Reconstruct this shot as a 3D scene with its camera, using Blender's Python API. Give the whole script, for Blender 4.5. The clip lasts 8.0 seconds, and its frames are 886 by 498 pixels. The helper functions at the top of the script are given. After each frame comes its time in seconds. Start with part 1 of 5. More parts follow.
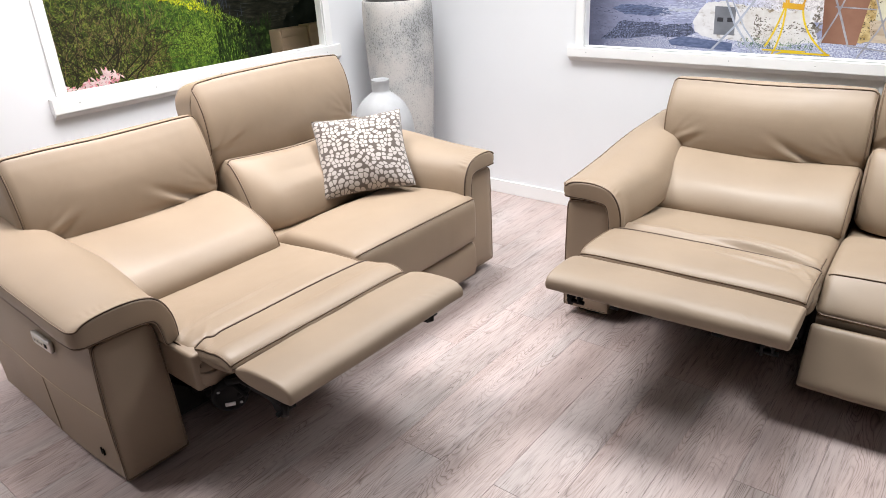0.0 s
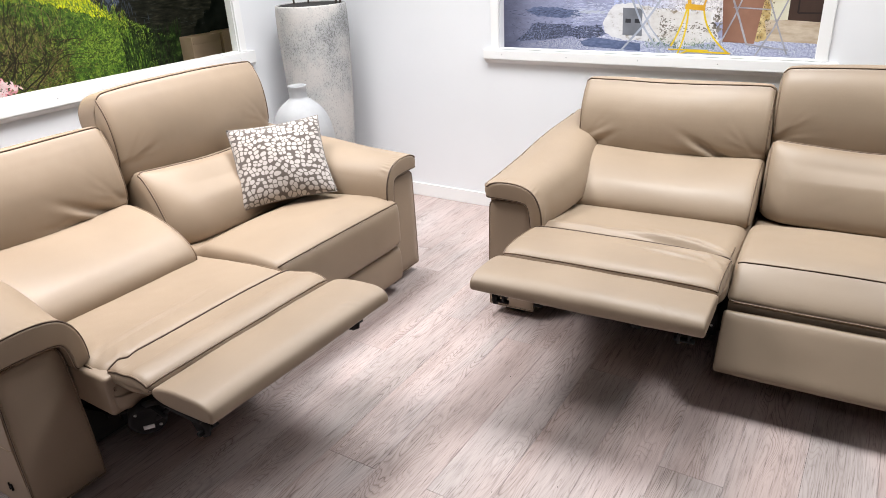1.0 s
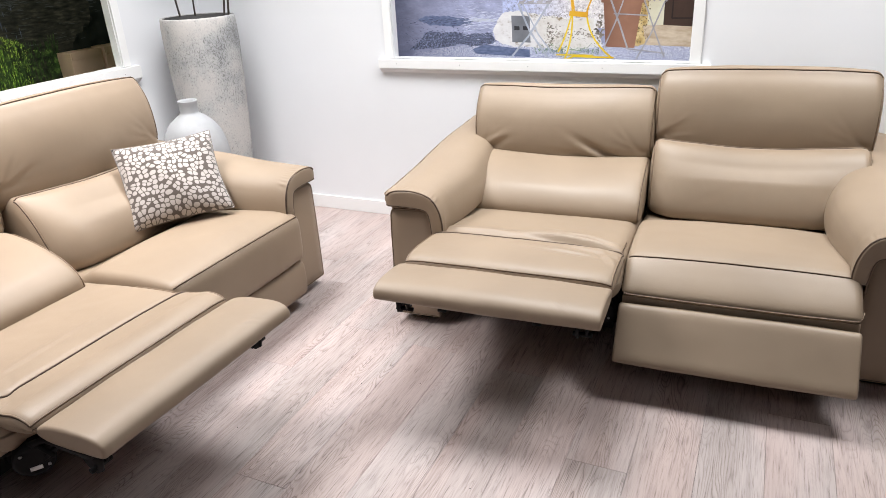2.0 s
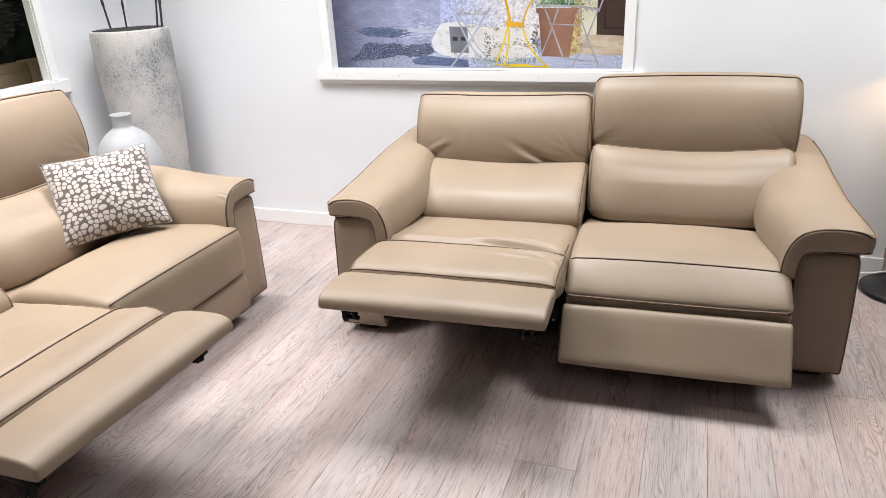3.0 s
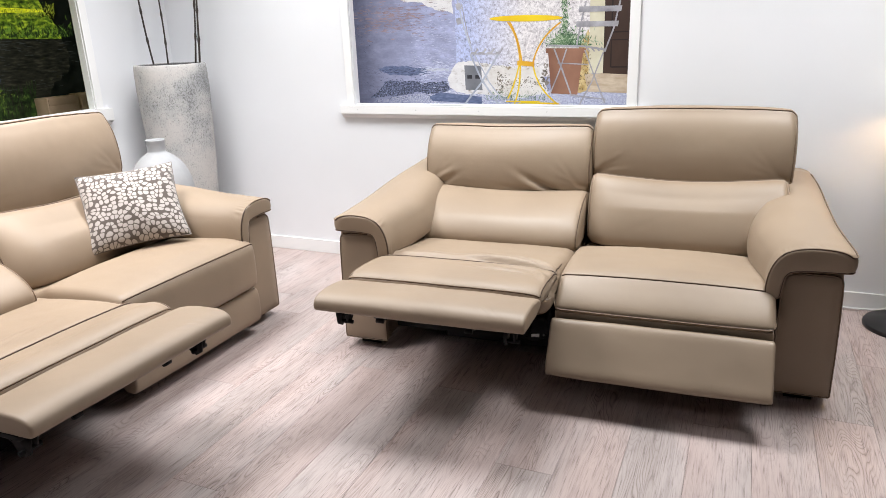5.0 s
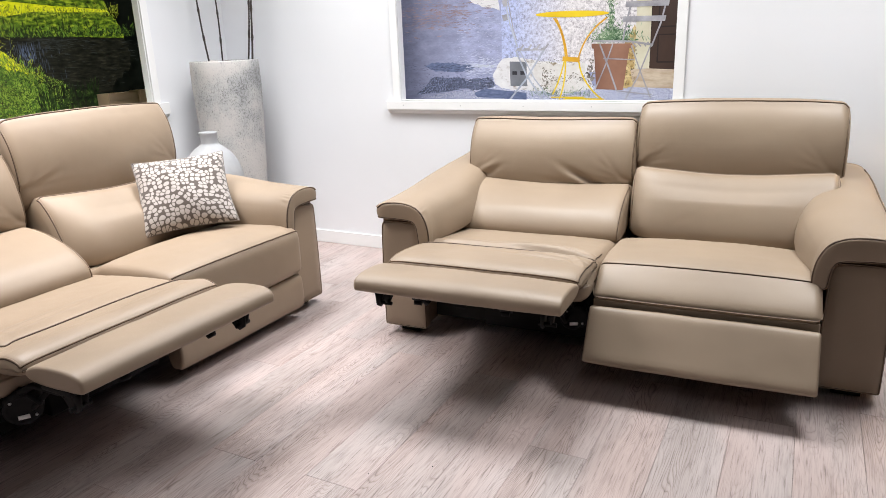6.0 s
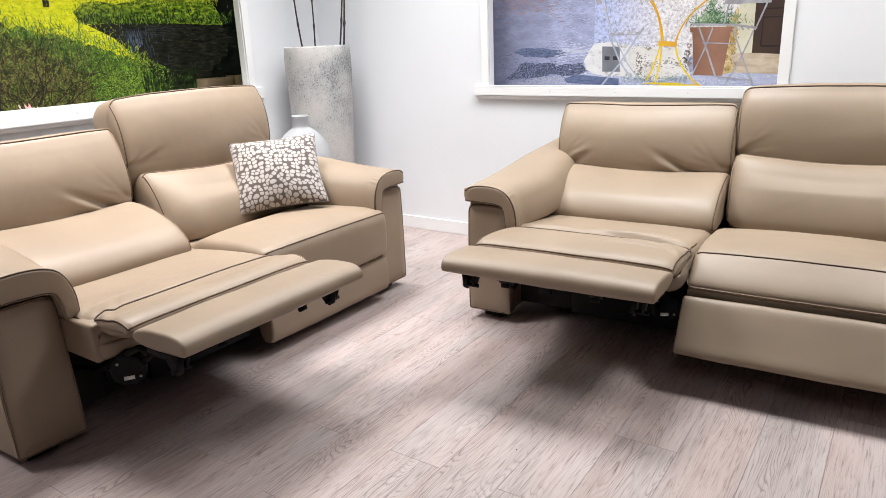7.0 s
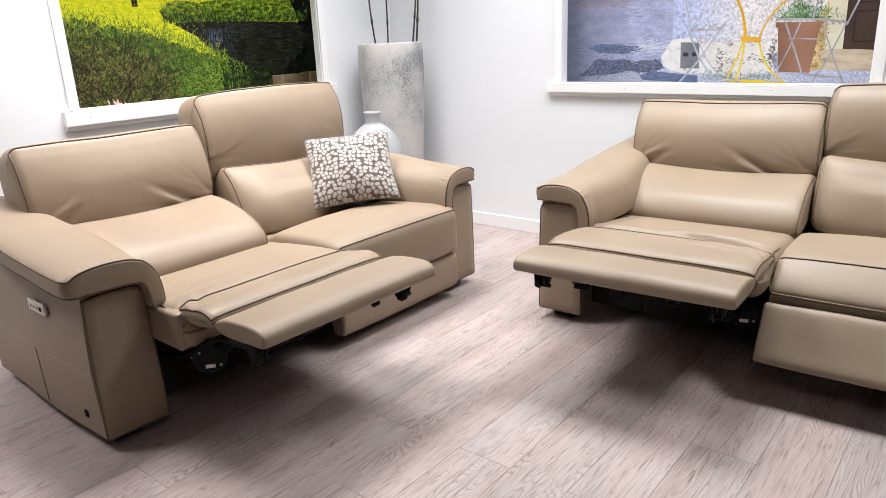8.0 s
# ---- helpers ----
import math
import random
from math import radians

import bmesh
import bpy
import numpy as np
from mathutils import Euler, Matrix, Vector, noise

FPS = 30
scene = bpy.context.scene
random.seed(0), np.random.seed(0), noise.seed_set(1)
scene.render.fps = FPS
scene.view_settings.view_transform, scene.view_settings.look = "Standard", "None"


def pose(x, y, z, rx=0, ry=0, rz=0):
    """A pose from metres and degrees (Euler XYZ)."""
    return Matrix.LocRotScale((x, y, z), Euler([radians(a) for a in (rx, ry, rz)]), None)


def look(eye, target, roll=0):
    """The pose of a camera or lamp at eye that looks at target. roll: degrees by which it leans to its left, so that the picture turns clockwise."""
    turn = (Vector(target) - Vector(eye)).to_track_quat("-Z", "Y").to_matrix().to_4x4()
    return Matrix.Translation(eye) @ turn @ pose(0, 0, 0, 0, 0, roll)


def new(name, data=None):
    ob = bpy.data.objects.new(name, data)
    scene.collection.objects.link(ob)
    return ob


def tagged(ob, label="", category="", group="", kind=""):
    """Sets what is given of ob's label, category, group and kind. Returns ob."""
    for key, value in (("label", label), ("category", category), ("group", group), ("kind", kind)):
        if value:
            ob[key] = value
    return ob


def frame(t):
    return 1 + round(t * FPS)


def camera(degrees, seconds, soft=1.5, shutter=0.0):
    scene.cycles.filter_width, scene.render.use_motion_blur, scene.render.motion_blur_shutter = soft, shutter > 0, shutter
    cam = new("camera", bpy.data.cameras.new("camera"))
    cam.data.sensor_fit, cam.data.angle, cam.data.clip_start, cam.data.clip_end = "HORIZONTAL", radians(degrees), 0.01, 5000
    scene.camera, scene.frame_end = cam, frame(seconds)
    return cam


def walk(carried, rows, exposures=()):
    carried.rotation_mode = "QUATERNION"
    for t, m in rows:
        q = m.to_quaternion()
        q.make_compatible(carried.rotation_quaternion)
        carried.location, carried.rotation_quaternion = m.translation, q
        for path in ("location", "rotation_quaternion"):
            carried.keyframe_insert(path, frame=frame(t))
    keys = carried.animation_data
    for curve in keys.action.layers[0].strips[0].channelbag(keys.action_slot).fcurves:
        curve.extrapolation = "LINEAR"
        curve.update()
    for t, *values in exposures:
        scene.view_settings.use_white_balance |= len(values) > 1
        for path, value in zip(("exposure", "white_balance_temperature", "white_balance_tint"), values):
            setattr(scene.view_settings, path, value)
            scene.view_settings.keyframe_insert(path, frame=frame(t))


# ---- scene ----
cam = camera(65.3, 8.0, soft=0.55)
PATH = [
    (0, (1.353, 0.936, 1.588), (0.188, 2.339, 0.767), -3.1),
    (0.5, (1.359, 0.942, 1.584), (0.258, 2.397, 0.765), -3.1),
    (1, (1.369, 0.96, 1.582), (0.364, 2.483, 0.762), -3.1),
    (1.5, (1.386, 0.974, 1.579), (0.487, 2.564, 0.765), -3.2),
    (2, (1.41, 0.977, 1.581), (0.621, 2.627, 0.771), -3.2),
    (3.5, (1.426, 0.951, 1.523), (0.797, 2.697, 0.778), -2.7),
    (4, (1.488, 0.934, 1.491), (0.826, 2.692, 0.804), -2.3),
    (4.5, (1.58, 0.898, 1.461), (0.861, 2.65, 0.817), -2.2),
    (6, (1.69, 0.823, 1.325), (0.792, 2.515, 0.75), -2.2),
    (6.5, (1.69, 0.818, 1.292), (0.706, 2.461, 0.713), -2.2),
    (7, (1.646, 0.8, 1.282), (0.563, 2.376, 0.697), -2.3),
    (7.5, (1.622, 0.787, 1.285), (0.454, 2.3, 0.696), -2.4),
    (8, (1.612, 0.779, 1.296), (0.388, 2.246, 0.704), -2.6),
]
walk(cam, [(t, look(eye, target, roll)) for t, eye, target, roll in PATH])

# ceiling panels: x, y, width, depth, watts, spread in degrees, colour of the tube
WARM, COOL = (1.0, 0.970, 0.972), (0.984, 0.994, 1.008)
LIGHTS = [
    # all unseen; the fourth is added to brighten the wall's right end
    (-1.15, 2.35, 0.8, 0.8, 44.5, 121, WARM), (-1.0, 3.7, 0.6, 0.6, 28, 130, COOL), (0.5, 3.76, 0.9, 0.9, 42, 135, COOL), (2.2, 3.75, 0.6, 0.6, 27, 125, COOL),
    # added fill panels for sofa sides, front faces and the room beyond
    (-1.5, 0.65, 0.6, 0.6, 18, 125, WARM), (1.9, 0.7, 0.6, 0.6, 7, 140, WARM), (3.4, 5.6, 0.6, 0.6, 3, 150, WARM),
]
# emission added to the two prints to brighten them, no lamp stands behind
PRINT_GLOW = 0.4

# ---- world and light ----
world = bpy.data.worlds.new("world")
scene.world = world
world.use_nodes = True
world.node_tree.nodes["Background"].inputs[0].default_value = (0.9, 0.95, 1.0, 1)
world.node_tree.nodes["Background"].inputs[1].default_value = 0.05


# ---- materials ----
def mat(name, color, rough=0.5, metal=0.0, **more):
    """A node material with one Principled shader; more sets its other inputs by name."""
    m = bpy.data.materials.new(name)
    m.use_nodes = True
    b = m.node_tree.nodes["Principled BSDF"]
    b.inputs["Base Color"].default_value = (*color, 1)
    b.inputs["Roughness"].default_value = rough
    b.inputs["Metallic"].default_value = metal
    for key, value in more.items():
        b.inputs[key.replace("_", " ")].default_value = value
    return m


def node(m, kind, **values):
    n = m.node_tree.nodes.new(kind)
    for key, value in values.items():
        if key in n.inputs:
            n.inputs[key].default_value = value
    return n


def wire(m, a, out, b, inp):
    m.node_tree.links.new(a.outputs[out], b.inputs[inp])


def coords(m, scale=(1, 1, 1), random_shift=False):
    """Object coordinates, scaled, and shifted for each object where asked."""
    tc = node(m, "ShaderNodeTexCoord")
    mp = node(m, "ShaderNodeMapping")
    mp.inputs["Scale"].default_value = scale
    wire(m, tc, "Object", mp, "Vector")
    if random_shift:
        oi = node(m, "ShaderNodeObjectInfo")
        mul = node(m, "ShaderNodeVectorMath")
        mul.operation = "SCALE"
        comb = node(m, "ShaderNodeCombineXYZ")
        for axis, k in (("X", 31.0), ("Y", 17.0), ("Z", 53.0)):
            ma = node(m, "ShaderNodeMath")
            ma.operation = "MULTIPLY"
            ma.inputs[1].default_value = k
            wire(m, oi, "Random", ma, 0)
            wire(m, ma, 0, comb, axis)
        wire(m, comb, 0, mp, "Location")
    return mp


def ramp(m, stops):
    r = node(m, "ShaderNodeValToRGB")
    while len(r.color_ramp.elements) < len(stops):
        r.color_ramp.elements.new(0.5)
    for e, (p, c) in zip(r.color_ramp.elements, stops):
        e.position, e.color = p, (*c, 1)
    return r


def bump(m, source, out, strength, distance, before=None):
    b = node(m, "ShaderNodeBump")
    b.inputs["Strength"].default_value, b.inputs["Distance"].default_value = strength, distance
    wire(m, source, out, b, "Height")
    if before:
        wire(m, before, 0, b, "Normal")
    wire(m, b, 0, m.node_tree.nodes["Principled BSDF"], "Normal")
    return b


def leather_material():
    m = mat("leather", (0.4, 0.3, 0.2), 0.42, Specular_IOR_Level=0.5)
    p = coords(m)
    cloud = node(m, "ShaderNodeTexNoise", Scale=3.5, Detail=4.0)
    wire(m, p, 0, cloud, "Vector")
    col = ramp(m, [(0.3, LEATHER_DARK), (0.7, LEATHER_LIGHT)])
    wire(m, cloud, "Fac", col, "Fac")
    wire(m, col, 0, m.node_tree.nodes["Principled BSDF"], "Base Color")
    rr = ramp(m, [(0.3, (0.45, 0.45, 0.45)), (0.75, (0.53, 0.53, 0.53))])
    wire(m, cloud, "Fac", rr, "Fac")
    wire(m, rr, 0, m.node_tree.nodes["Principled BSDF"], "Roughness")
    soft = node(m, "ShaderNodeTexNoise", Scale=16.0, Detail=3.0)
    wire(m, p, 0, soft, "Vector")
    one = bump(m, soft, "Fac", 0.06, 0.004)
    slack = node(m, "ShaderNodeTexNoise", Scale=30.0, Detail=5.0, Roughness=0.6, Distortion=0.8)
    wire(m, p, 0, slack, "Vector")
    one = bump(m, slack, "Fac", 0.07, 0.0025, one)
    grain = node(m, "ShaderNodeTexVoronoi", Scale=420.0)
    wire(m, p, 0, grain, "Vector")
    bump(m, grain, "Distance", 0.12, 0.0008, one)
    return m


LEATHER_DARK, LEATHER_LIGHT = (0.263, 0.198, 0.140), (0.302, 0.228, 0.161)
LEATHER = leather_material()
PIPING = mat("piping", (0.20, 0.138, 0.09), 0.5)
# shade on both sides of the piping, put in as a dark colour
SEAM_SHADE = mat("seam", (0.062, 0.039, 0.026), 0.8)
STITCH = mat("stitch", (0.5, 0.4, 0.28), 0.6)
IVORY = mat("ivory_plastic", (0.62, 0.58, 0.5), 0.4)
BLACK = mat("black_metal", (0.005, 0.005, 0.006), 0.6, Specular_IOR_Level=0.2)
STEEL = mat("steel", (0.55, 0.55, 0.56), 0.3, 1.0)
WHITE_LABEL = mat("white_label", (0.8, 0.8, 0.8), 0.5)
CHROME = mat("satin_metal", (0.62, 0.6, 0.57), 0.35, 0.9)
BRASS = mat("brass", (0.72, 0.53, 0.24), 0.25, 1.0)
DARK = mat("dark_fabric", (0.02, 0.019, 0.018), 0.9)


def paint_material(name, color, scale=60.0):
    m = mat(name, color, 0.55)
    p = coords(m)
    n = node(m, "ShaderNodeTexNoise", Scale=scale, Detail=3.0)
    wire(m, p, 0, n, "Vector")
    big = node(m, "ShaderNodeTexNoise", Scale=1.3, Detail=3.0)
    wire(m, p, 0, big, "Vector")
    c = ramp(m, [(0.3, tuple(0.95 * x for x in color)), (0.7, color)])
    wire(m, big, "Fac", c, "Fac")
    wire(m, c, 0, m.node_tree.nodes["Principled BSDF"], "Base Color")
    bump(m, n, "Fac", 0.06, 0.002)
    return m


WALL = paint_material("wall_paint", (0.79, 0.80, 0.825))
TRIM = paint_material("trim_paint", (0.84, 0.84, 0.84), 25.0)
TRIM.node_tree.nodes["Principled BSDF"].inputs["Roughness"].default_value = 0.3
NAIL = mat("nail_filler", (0.45, 0.45, 0.46), 0.5)
# the ceiling is out of view, kept dark so little light bounces down
CEILING = paint_material("dark_ceiling_paint", (0.14, 0.14, 0.14))
# for walls never in view, near black to hold back fill light
SHOP = paint_material("grey_paint", (0.09, 0.088, 0.085))


def plank_material():
    m = mat("oak_plank", (0.3, 0.25, 0.22), 0.45)
    bsdf = m.node_tree.nodes["Principled BSDF"]
    p = coords(m, (1, 1, 1), True)

    def stretched(x, y):
        st = node(m, "ShaderNodeMapping")
        st.inputs["Scale"].default_value = (x, y, x)
        wire(m, p, 0, st, "Vector")
        return st

    def mix(a, b, fac, kind="MULTIPLY"):
        x = node(m, "ShaderNodeMixRGB")
        x.blend_type = kind
        x.inputs[0].default_value = fac
        wire(m, a, 0, x, 1)
        wire(m, b, 0, x, 2)
        return x
    # cathedral grain: contour lines of a smooth field drawn out along the board, closing round knots here and there
    field = node(m, "ShaderNodeTexNoise", Scale=1.0, Detail=1.0, Roughness=0.4, Distortion=0.25)
    wire(m, stretched(11.0, 1.5), 0, field, "Vector")
    ripple = node(m, "ShaderNodeTexNoise", Scale=1.0, Detail=2.0, Roughness=0.5)
    wire(m, stretched(28.0, 4.5), 0, ripple, "Vector")
    rings = node(m, "ShaderNodeMath")
    rings.operation = "MULTIPLY"
    rings.inputs[1].default_value = 34.0
    wire(m, field, "Fac", rings, 0)
    jag = node(m, "ShaderNodeMath")
    jag.operation = "MULTIPLY_ADD"
    jag.inputs[1].default_value = 2.6
    wire(m, ripple, "Fac", jag, 0)
    wire(m, rings, 0, jag, 2)
    fr = node(m, "ShaderNodeMath")
    fr.operation = "FRACT"
    wire(m, jag, 0, fr, 0)
    ring_c = ramp(m, [(0.0, (0.44, 0.40, 0.375)), (0.09, (0.70, 0.675, 0.655)), (0.28, (0.96, 0.955, 0.95)), (0.7, (1.04, 1.04, 1.04)), (0.94, (0.85, 0.83, 0.82)), (1.0, (0.44, 0.40, 0.375))])
    wire(m, fr, 0, ring_c, "Fac")
    # the grain stands out in patches only
    where = node(m, "ShaderNodeTexNoise", Scale=1.0, Detail=2.0, Roughness=0.5)
    wire(m, stretched(8.0, 1.9), 0, where, "Vector")
    where_c = ramp(m, [(0.37, (0.10, 0.10, 0.10)), (0.51, (0.42, 0.42, 0.42)), (0.64, (0.90, 0.90, 0.90))])
    wire(m, where, "Fac", where_c, "Fac")
    # fine pores
    pores = node(m, "ShaderNodeTexNoise", Scale=1.0, Detail=3.0, Roughness=0.6)
    wire(m, stretched(210.0, 9.0), 0, pores, "Vector")
    pore_c = ramp(m, [(0.30, (0.30, 0.27, 0.25)), (0.41, (0.82, 0.81, 0.80)), (0.52, (1.0, 1.0, 1.0))])
    wire(m, pores, "Fac", pore_c, "Fac")
    cloud = node(m, "ShaderNodeTexNoise", Scale=1.2, Detail=3.0)
    wire(m, stretched(5.0, 0.9), 0, cloud, "Vector")
    cloud_c = ramp(m, [(0.3, FLOOR_DARK), (0.5, FLOOR_MID), (0.72, FLOOR_LIGHT)])
    wire(m, cloud, "Fac", cloud_c, "Fac")
    # greyer and rosier stretches
    hue = node(m, "ShaderNodeTexNoise", Scale=1.0, Detail=2.0)
    wire(m, stretched(4.0, 1.1), 0, hue, "Vector")
    hue_c = ramp(m, [(0.36, (0.93, 0.98, 0.99)), (0.5, (1.0, 1.0, 1.0)), (0.64, (1.0, 0.97, 0.955))])
    wire(m, hue, "Fac", hue_c, "Fac")
    # darker streaks a few millimetres wide
    streak = node(m, "ShaderNodeTexNoise", Scale=1.0, Detail=3.0, Roughness=0.6, Distortion=0.4)
    wire(m, stretched(60.0, 4.0), 0, streak, "Vector")
    streak_c = ramp(m, [(0.34, (0.66, 0.64, 0.63)), (0.48, (1.0, 1.0, 1.0)), (0.66, (1.05, 1.05, 1.05))])
    wire(m, streak, "Fac", streak_c, "Fac")
    # small dark knots
    knot = node(m, "ShaderNodeTexVoronoi", Scale=1.0)
    wire(m, stretched(5.2, 2.3), 0, knot, "Vector")
    knot_c = ramp(m, [(0.0, (0.35, 0.31, 0.29)), (0.05, (0.62, 0.59, 0.57)), (0.11, (1.0, 1.0, 1.0))])
    wire(m, knot, "Distance", knot_c, "Fac")
    c = mix(cloud_c, pore_c, 0.66)
    c = mix(c, streak_c, 0.42)
    c = mix(c, hue_c, 1.0)
    c = mix(c, knot_c, 0.5)
    c = mix(c, ring_c, 0.6)
    wire(m, where_c, 0, c, 0)
    oi = node(m, "ShaderNodeObjectInfo")
    tone = ramp(m, [(0.0, (0.975, 0.972, 0.972)), (1.0, (1.0, 1.0, 1.0))])
    wire(m, oi, "Random", tone, "Fac")
    c = mix(c, tone, 1.0)
    wire(m, c, 0, bsdf, "Base Color")
    rr = ramp(m, [(0.3, (0.52, 0.52, 0.52)), (0.7, (0.4, 0.4, 0.4))])
    wire(m, pores, "Fac", rr, "Fac")
    wire(m, rr, 0, bsdf, "Roughness")
    b1 = bump(m, pores, "Fac", 0.2, 0.0012)
    bump(m, fr, 0, 0.05, 0.0008, b1)
    return m


FLOOR_DARK, FLOOR_MID, FLOOR_LIGHT = (0.425, 0.344, 0.322), (0.480, 0.394, 0.373), (0.532, 0.444, 0.426)
PLANK = plank_material()
JOINT = mat("plank_joint", (0.05, 0.042, 0.038), 0.8)


def concrete_material():
    """Pale weathered plaster with grey and dark flecks."""
    m = mat("weathered_plaster", (0.6, 0.57, 0.54), 0.75)
    bsdf = m.node_tree.nodes["Principled BSDF"]
    p = coords(m)
    patch = node(m, "ShaderNodeTexNoise", Scale=4.0, Detail=5.0, Roughness=0.55)
    wire(m, p, 0, patch, "Vector")
    base = ramp(m, [(0.36, (0.345, 0.352, 0.358)), (0.46, (0.42, 0.418, 0.414)), (0.56, (0.48, 0.464, 0.448)), (0.8, (0.51, 0.49, 0.472))])
    wire(m, patch, "Fac", base, "Fac")
    stretch = node(m, "ShaderNodeMapping")
    stretch.inputs["Scale"].default_value = (1.0, 1.0, 0.7)
    wire(m, p, 0, stretch, "Vector")
    fleck = node(m, "ShaderNodeTexNoise", Scale=130.0, Detail=4.0, Roughness=0.65, Distortion=0.6)
    wire(m, stretch, 0, fleck, "Vector")
    # the flecks gather where the plaster is greyer
    add = node(m, "ShaderNodeMath")
    add.operation = "MULTIPLY_ADD"
    add.inputs[1].default_value = 0.6
    wire(m, patch, "Fac", add, 0)
    wire(m, fleck, "Fac", add, 2)
    mask = ramp(m, [(0.0, (0.34, 0.335, 0.33)), (0.64, (0.50, 0.495, 0.485)), (0.715, (0.86, 0.855, 0.85)), (0.80, (1, 1, 1)), (1.0, (1.08, 1.06, 1.04))])
    wire(m, add, 0, mask, "Fac")
    x = node(m, "ShaderNodeMixRGB")
    x.blend_type = "MULTIPLY"
    x.inputs[0].default_value = 1.0
    wire(m, base, 0, x, 1)
    wire(m, mask, 0, x, 2)
    wire(m, x, 0, bsdf, "Base Color")
    bump(m, add, 0, 0.4, 0.004)
    return m


CONCRETE = concrete_material()


def ceramic_material():
    m = mat("matt_ceramic", (0.62, 0.63, 0.66), 0.6)
    p = coords(m)
    n = node(m, "ShaderNodeTexNoise", Scale=9.0, Detail=5.0)
    wire(m, p, 0, n, "Vector")
    c = ramp(m, [(0.3, (0.32, 0.325, 0.335)), (0.7, (0.40, 0.405, 0.415))])
    wire(m, n, "Fac", c, "Fac")
    wire(m, c, 0, m.node_tree.nodes["Principled BSDF"], "Base Color")
    f = node(m, "ShaderNodeTexNoise", Scale=90.0, Detail=3.0)
    wire(m, p, 0, f, "Vector")
    bump(m, f, "Fac", 0.2, 0.003)
    return m


CERAMIC = ceramic_material()


def pebble_material():
    """Woven cloth with a print of pale pebbles on taupe; uses the cloth's own flat coordinates."""
    m = mat("pebble_cloth", (0.7, 0.65, 0.6), 0.85, Sheen_Weight=0.3)
    bsdf = m.node_tree.nodes["Principled BSDF"]
    uv = node(m, "ShaderNodeUVMap")
    wob = node(m, "ShaderNodeTexNoise", Scale=5.5, Detail=1.0)
    wire(m, uv, 0, wob, "Vector")
    sh = node(m, "ShaderNodeMixRGB")
    sh.inputs[0].default_value = 0.075
    wire(m, uv, 0, sh, 1)
    wire(m, wob, "Color", sh, 2)
    near = node(m, "ShaderNodeTexVoronoi", Scale=18.6, Randomness=0.74)
    near.feature, near.voronoi_dimensions = "F1", "2D"
    second = node(m, "ShaderNodeTexVoronoi", Scale=18.6, Randomness=0.74)
    second.feature, second.voronoi_dimensions = "F2", "2D"
    gap = node(m, "ShaderNodeMath")
    gap.operation = "SUBTRACT"
    wire(m, sh, 0, near, "Vector")
    wire(m, sh, 0, second, "Vector")
    wire(m, second, "Distance", gap, 0)
    wire(m, near, "Distance", gap, 1)
    # round off the corners of the cells
    far = node(m, "ShaderNodeMath")
    far.operation = "SUBTRACT"
    far.inputs[0].default_value = 0.59
    wire(m, near, "Distance", far, 1)
    low = node(m, "ShaderNodeMath")
    low.operation = "MINIMUM"
    wire(m, gap, 0, low, 0)
    wire(m, far, 0, low, 1)
    c = ramp(m, [(0.0, (0.085, 0.068, 0.058)), (0.105, (0.10, 0.081, 0.07)), (0.145, (0.41, 0.372, 0.345)), (1.0, (0.455, 0.415, 0.39))])
    wire(m, low, 0, c, "Fac")
    wire(m, c, 0, bsdf, "Base Color")
    weave = node(m, "ShaderNodeTexNoise", Scale=260.0, Detail=2.0)
    wire(m, uv, 0, weave, "Vector")
    b1 = bump(m, weave, "Fac", 0.3, 0.001)
    bump(m, c, 0, 0.3, 0.0015, b1)
    return m


PEBBLE = pebble_material()
BAMBOO = mat("dark_bamboo", (0.035, 0.026, 0.022), 0.45)
CARTON = mat("carton", (0.72, 0.52, 0.35), 0.8)


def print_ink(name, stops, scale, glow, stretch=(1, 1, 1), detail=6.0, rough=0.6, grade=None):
    """A patch of a printed picture: mottled ink with an added glow of its own."""
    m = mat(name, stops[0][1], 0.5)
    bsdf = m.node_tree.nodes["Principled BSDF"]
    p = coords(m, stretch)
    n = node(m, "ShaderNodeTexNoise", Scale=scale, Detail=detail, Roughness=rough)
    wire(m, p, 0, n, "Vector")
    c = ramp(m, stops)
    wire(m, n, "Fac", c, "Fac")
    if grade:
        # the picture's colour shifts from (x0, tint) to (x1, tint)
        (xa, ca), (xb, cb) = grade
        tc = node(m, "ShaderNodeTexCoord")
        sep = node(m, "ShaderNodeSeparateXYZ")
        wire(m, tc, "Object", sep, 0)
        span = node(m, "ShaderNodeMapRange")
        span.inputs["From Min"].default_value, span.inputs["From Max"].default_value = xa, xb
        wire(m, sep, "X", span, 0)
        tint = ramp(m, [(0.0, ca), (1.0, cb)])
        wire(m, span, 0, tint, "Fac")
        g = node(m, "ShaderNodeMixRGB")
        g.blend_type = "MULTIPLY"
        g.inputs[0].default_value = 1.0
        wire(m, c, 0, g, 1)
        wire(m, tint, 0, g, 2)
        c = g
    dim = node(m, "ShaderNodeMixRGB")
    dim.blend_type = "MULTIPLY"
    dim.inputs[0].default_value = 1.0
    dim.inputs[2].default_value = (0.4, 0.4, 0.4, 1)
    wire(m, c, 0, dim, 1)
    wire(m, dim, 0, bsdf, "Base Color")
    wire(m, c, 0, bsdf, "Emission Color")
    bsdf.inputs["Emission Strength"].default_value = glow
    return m


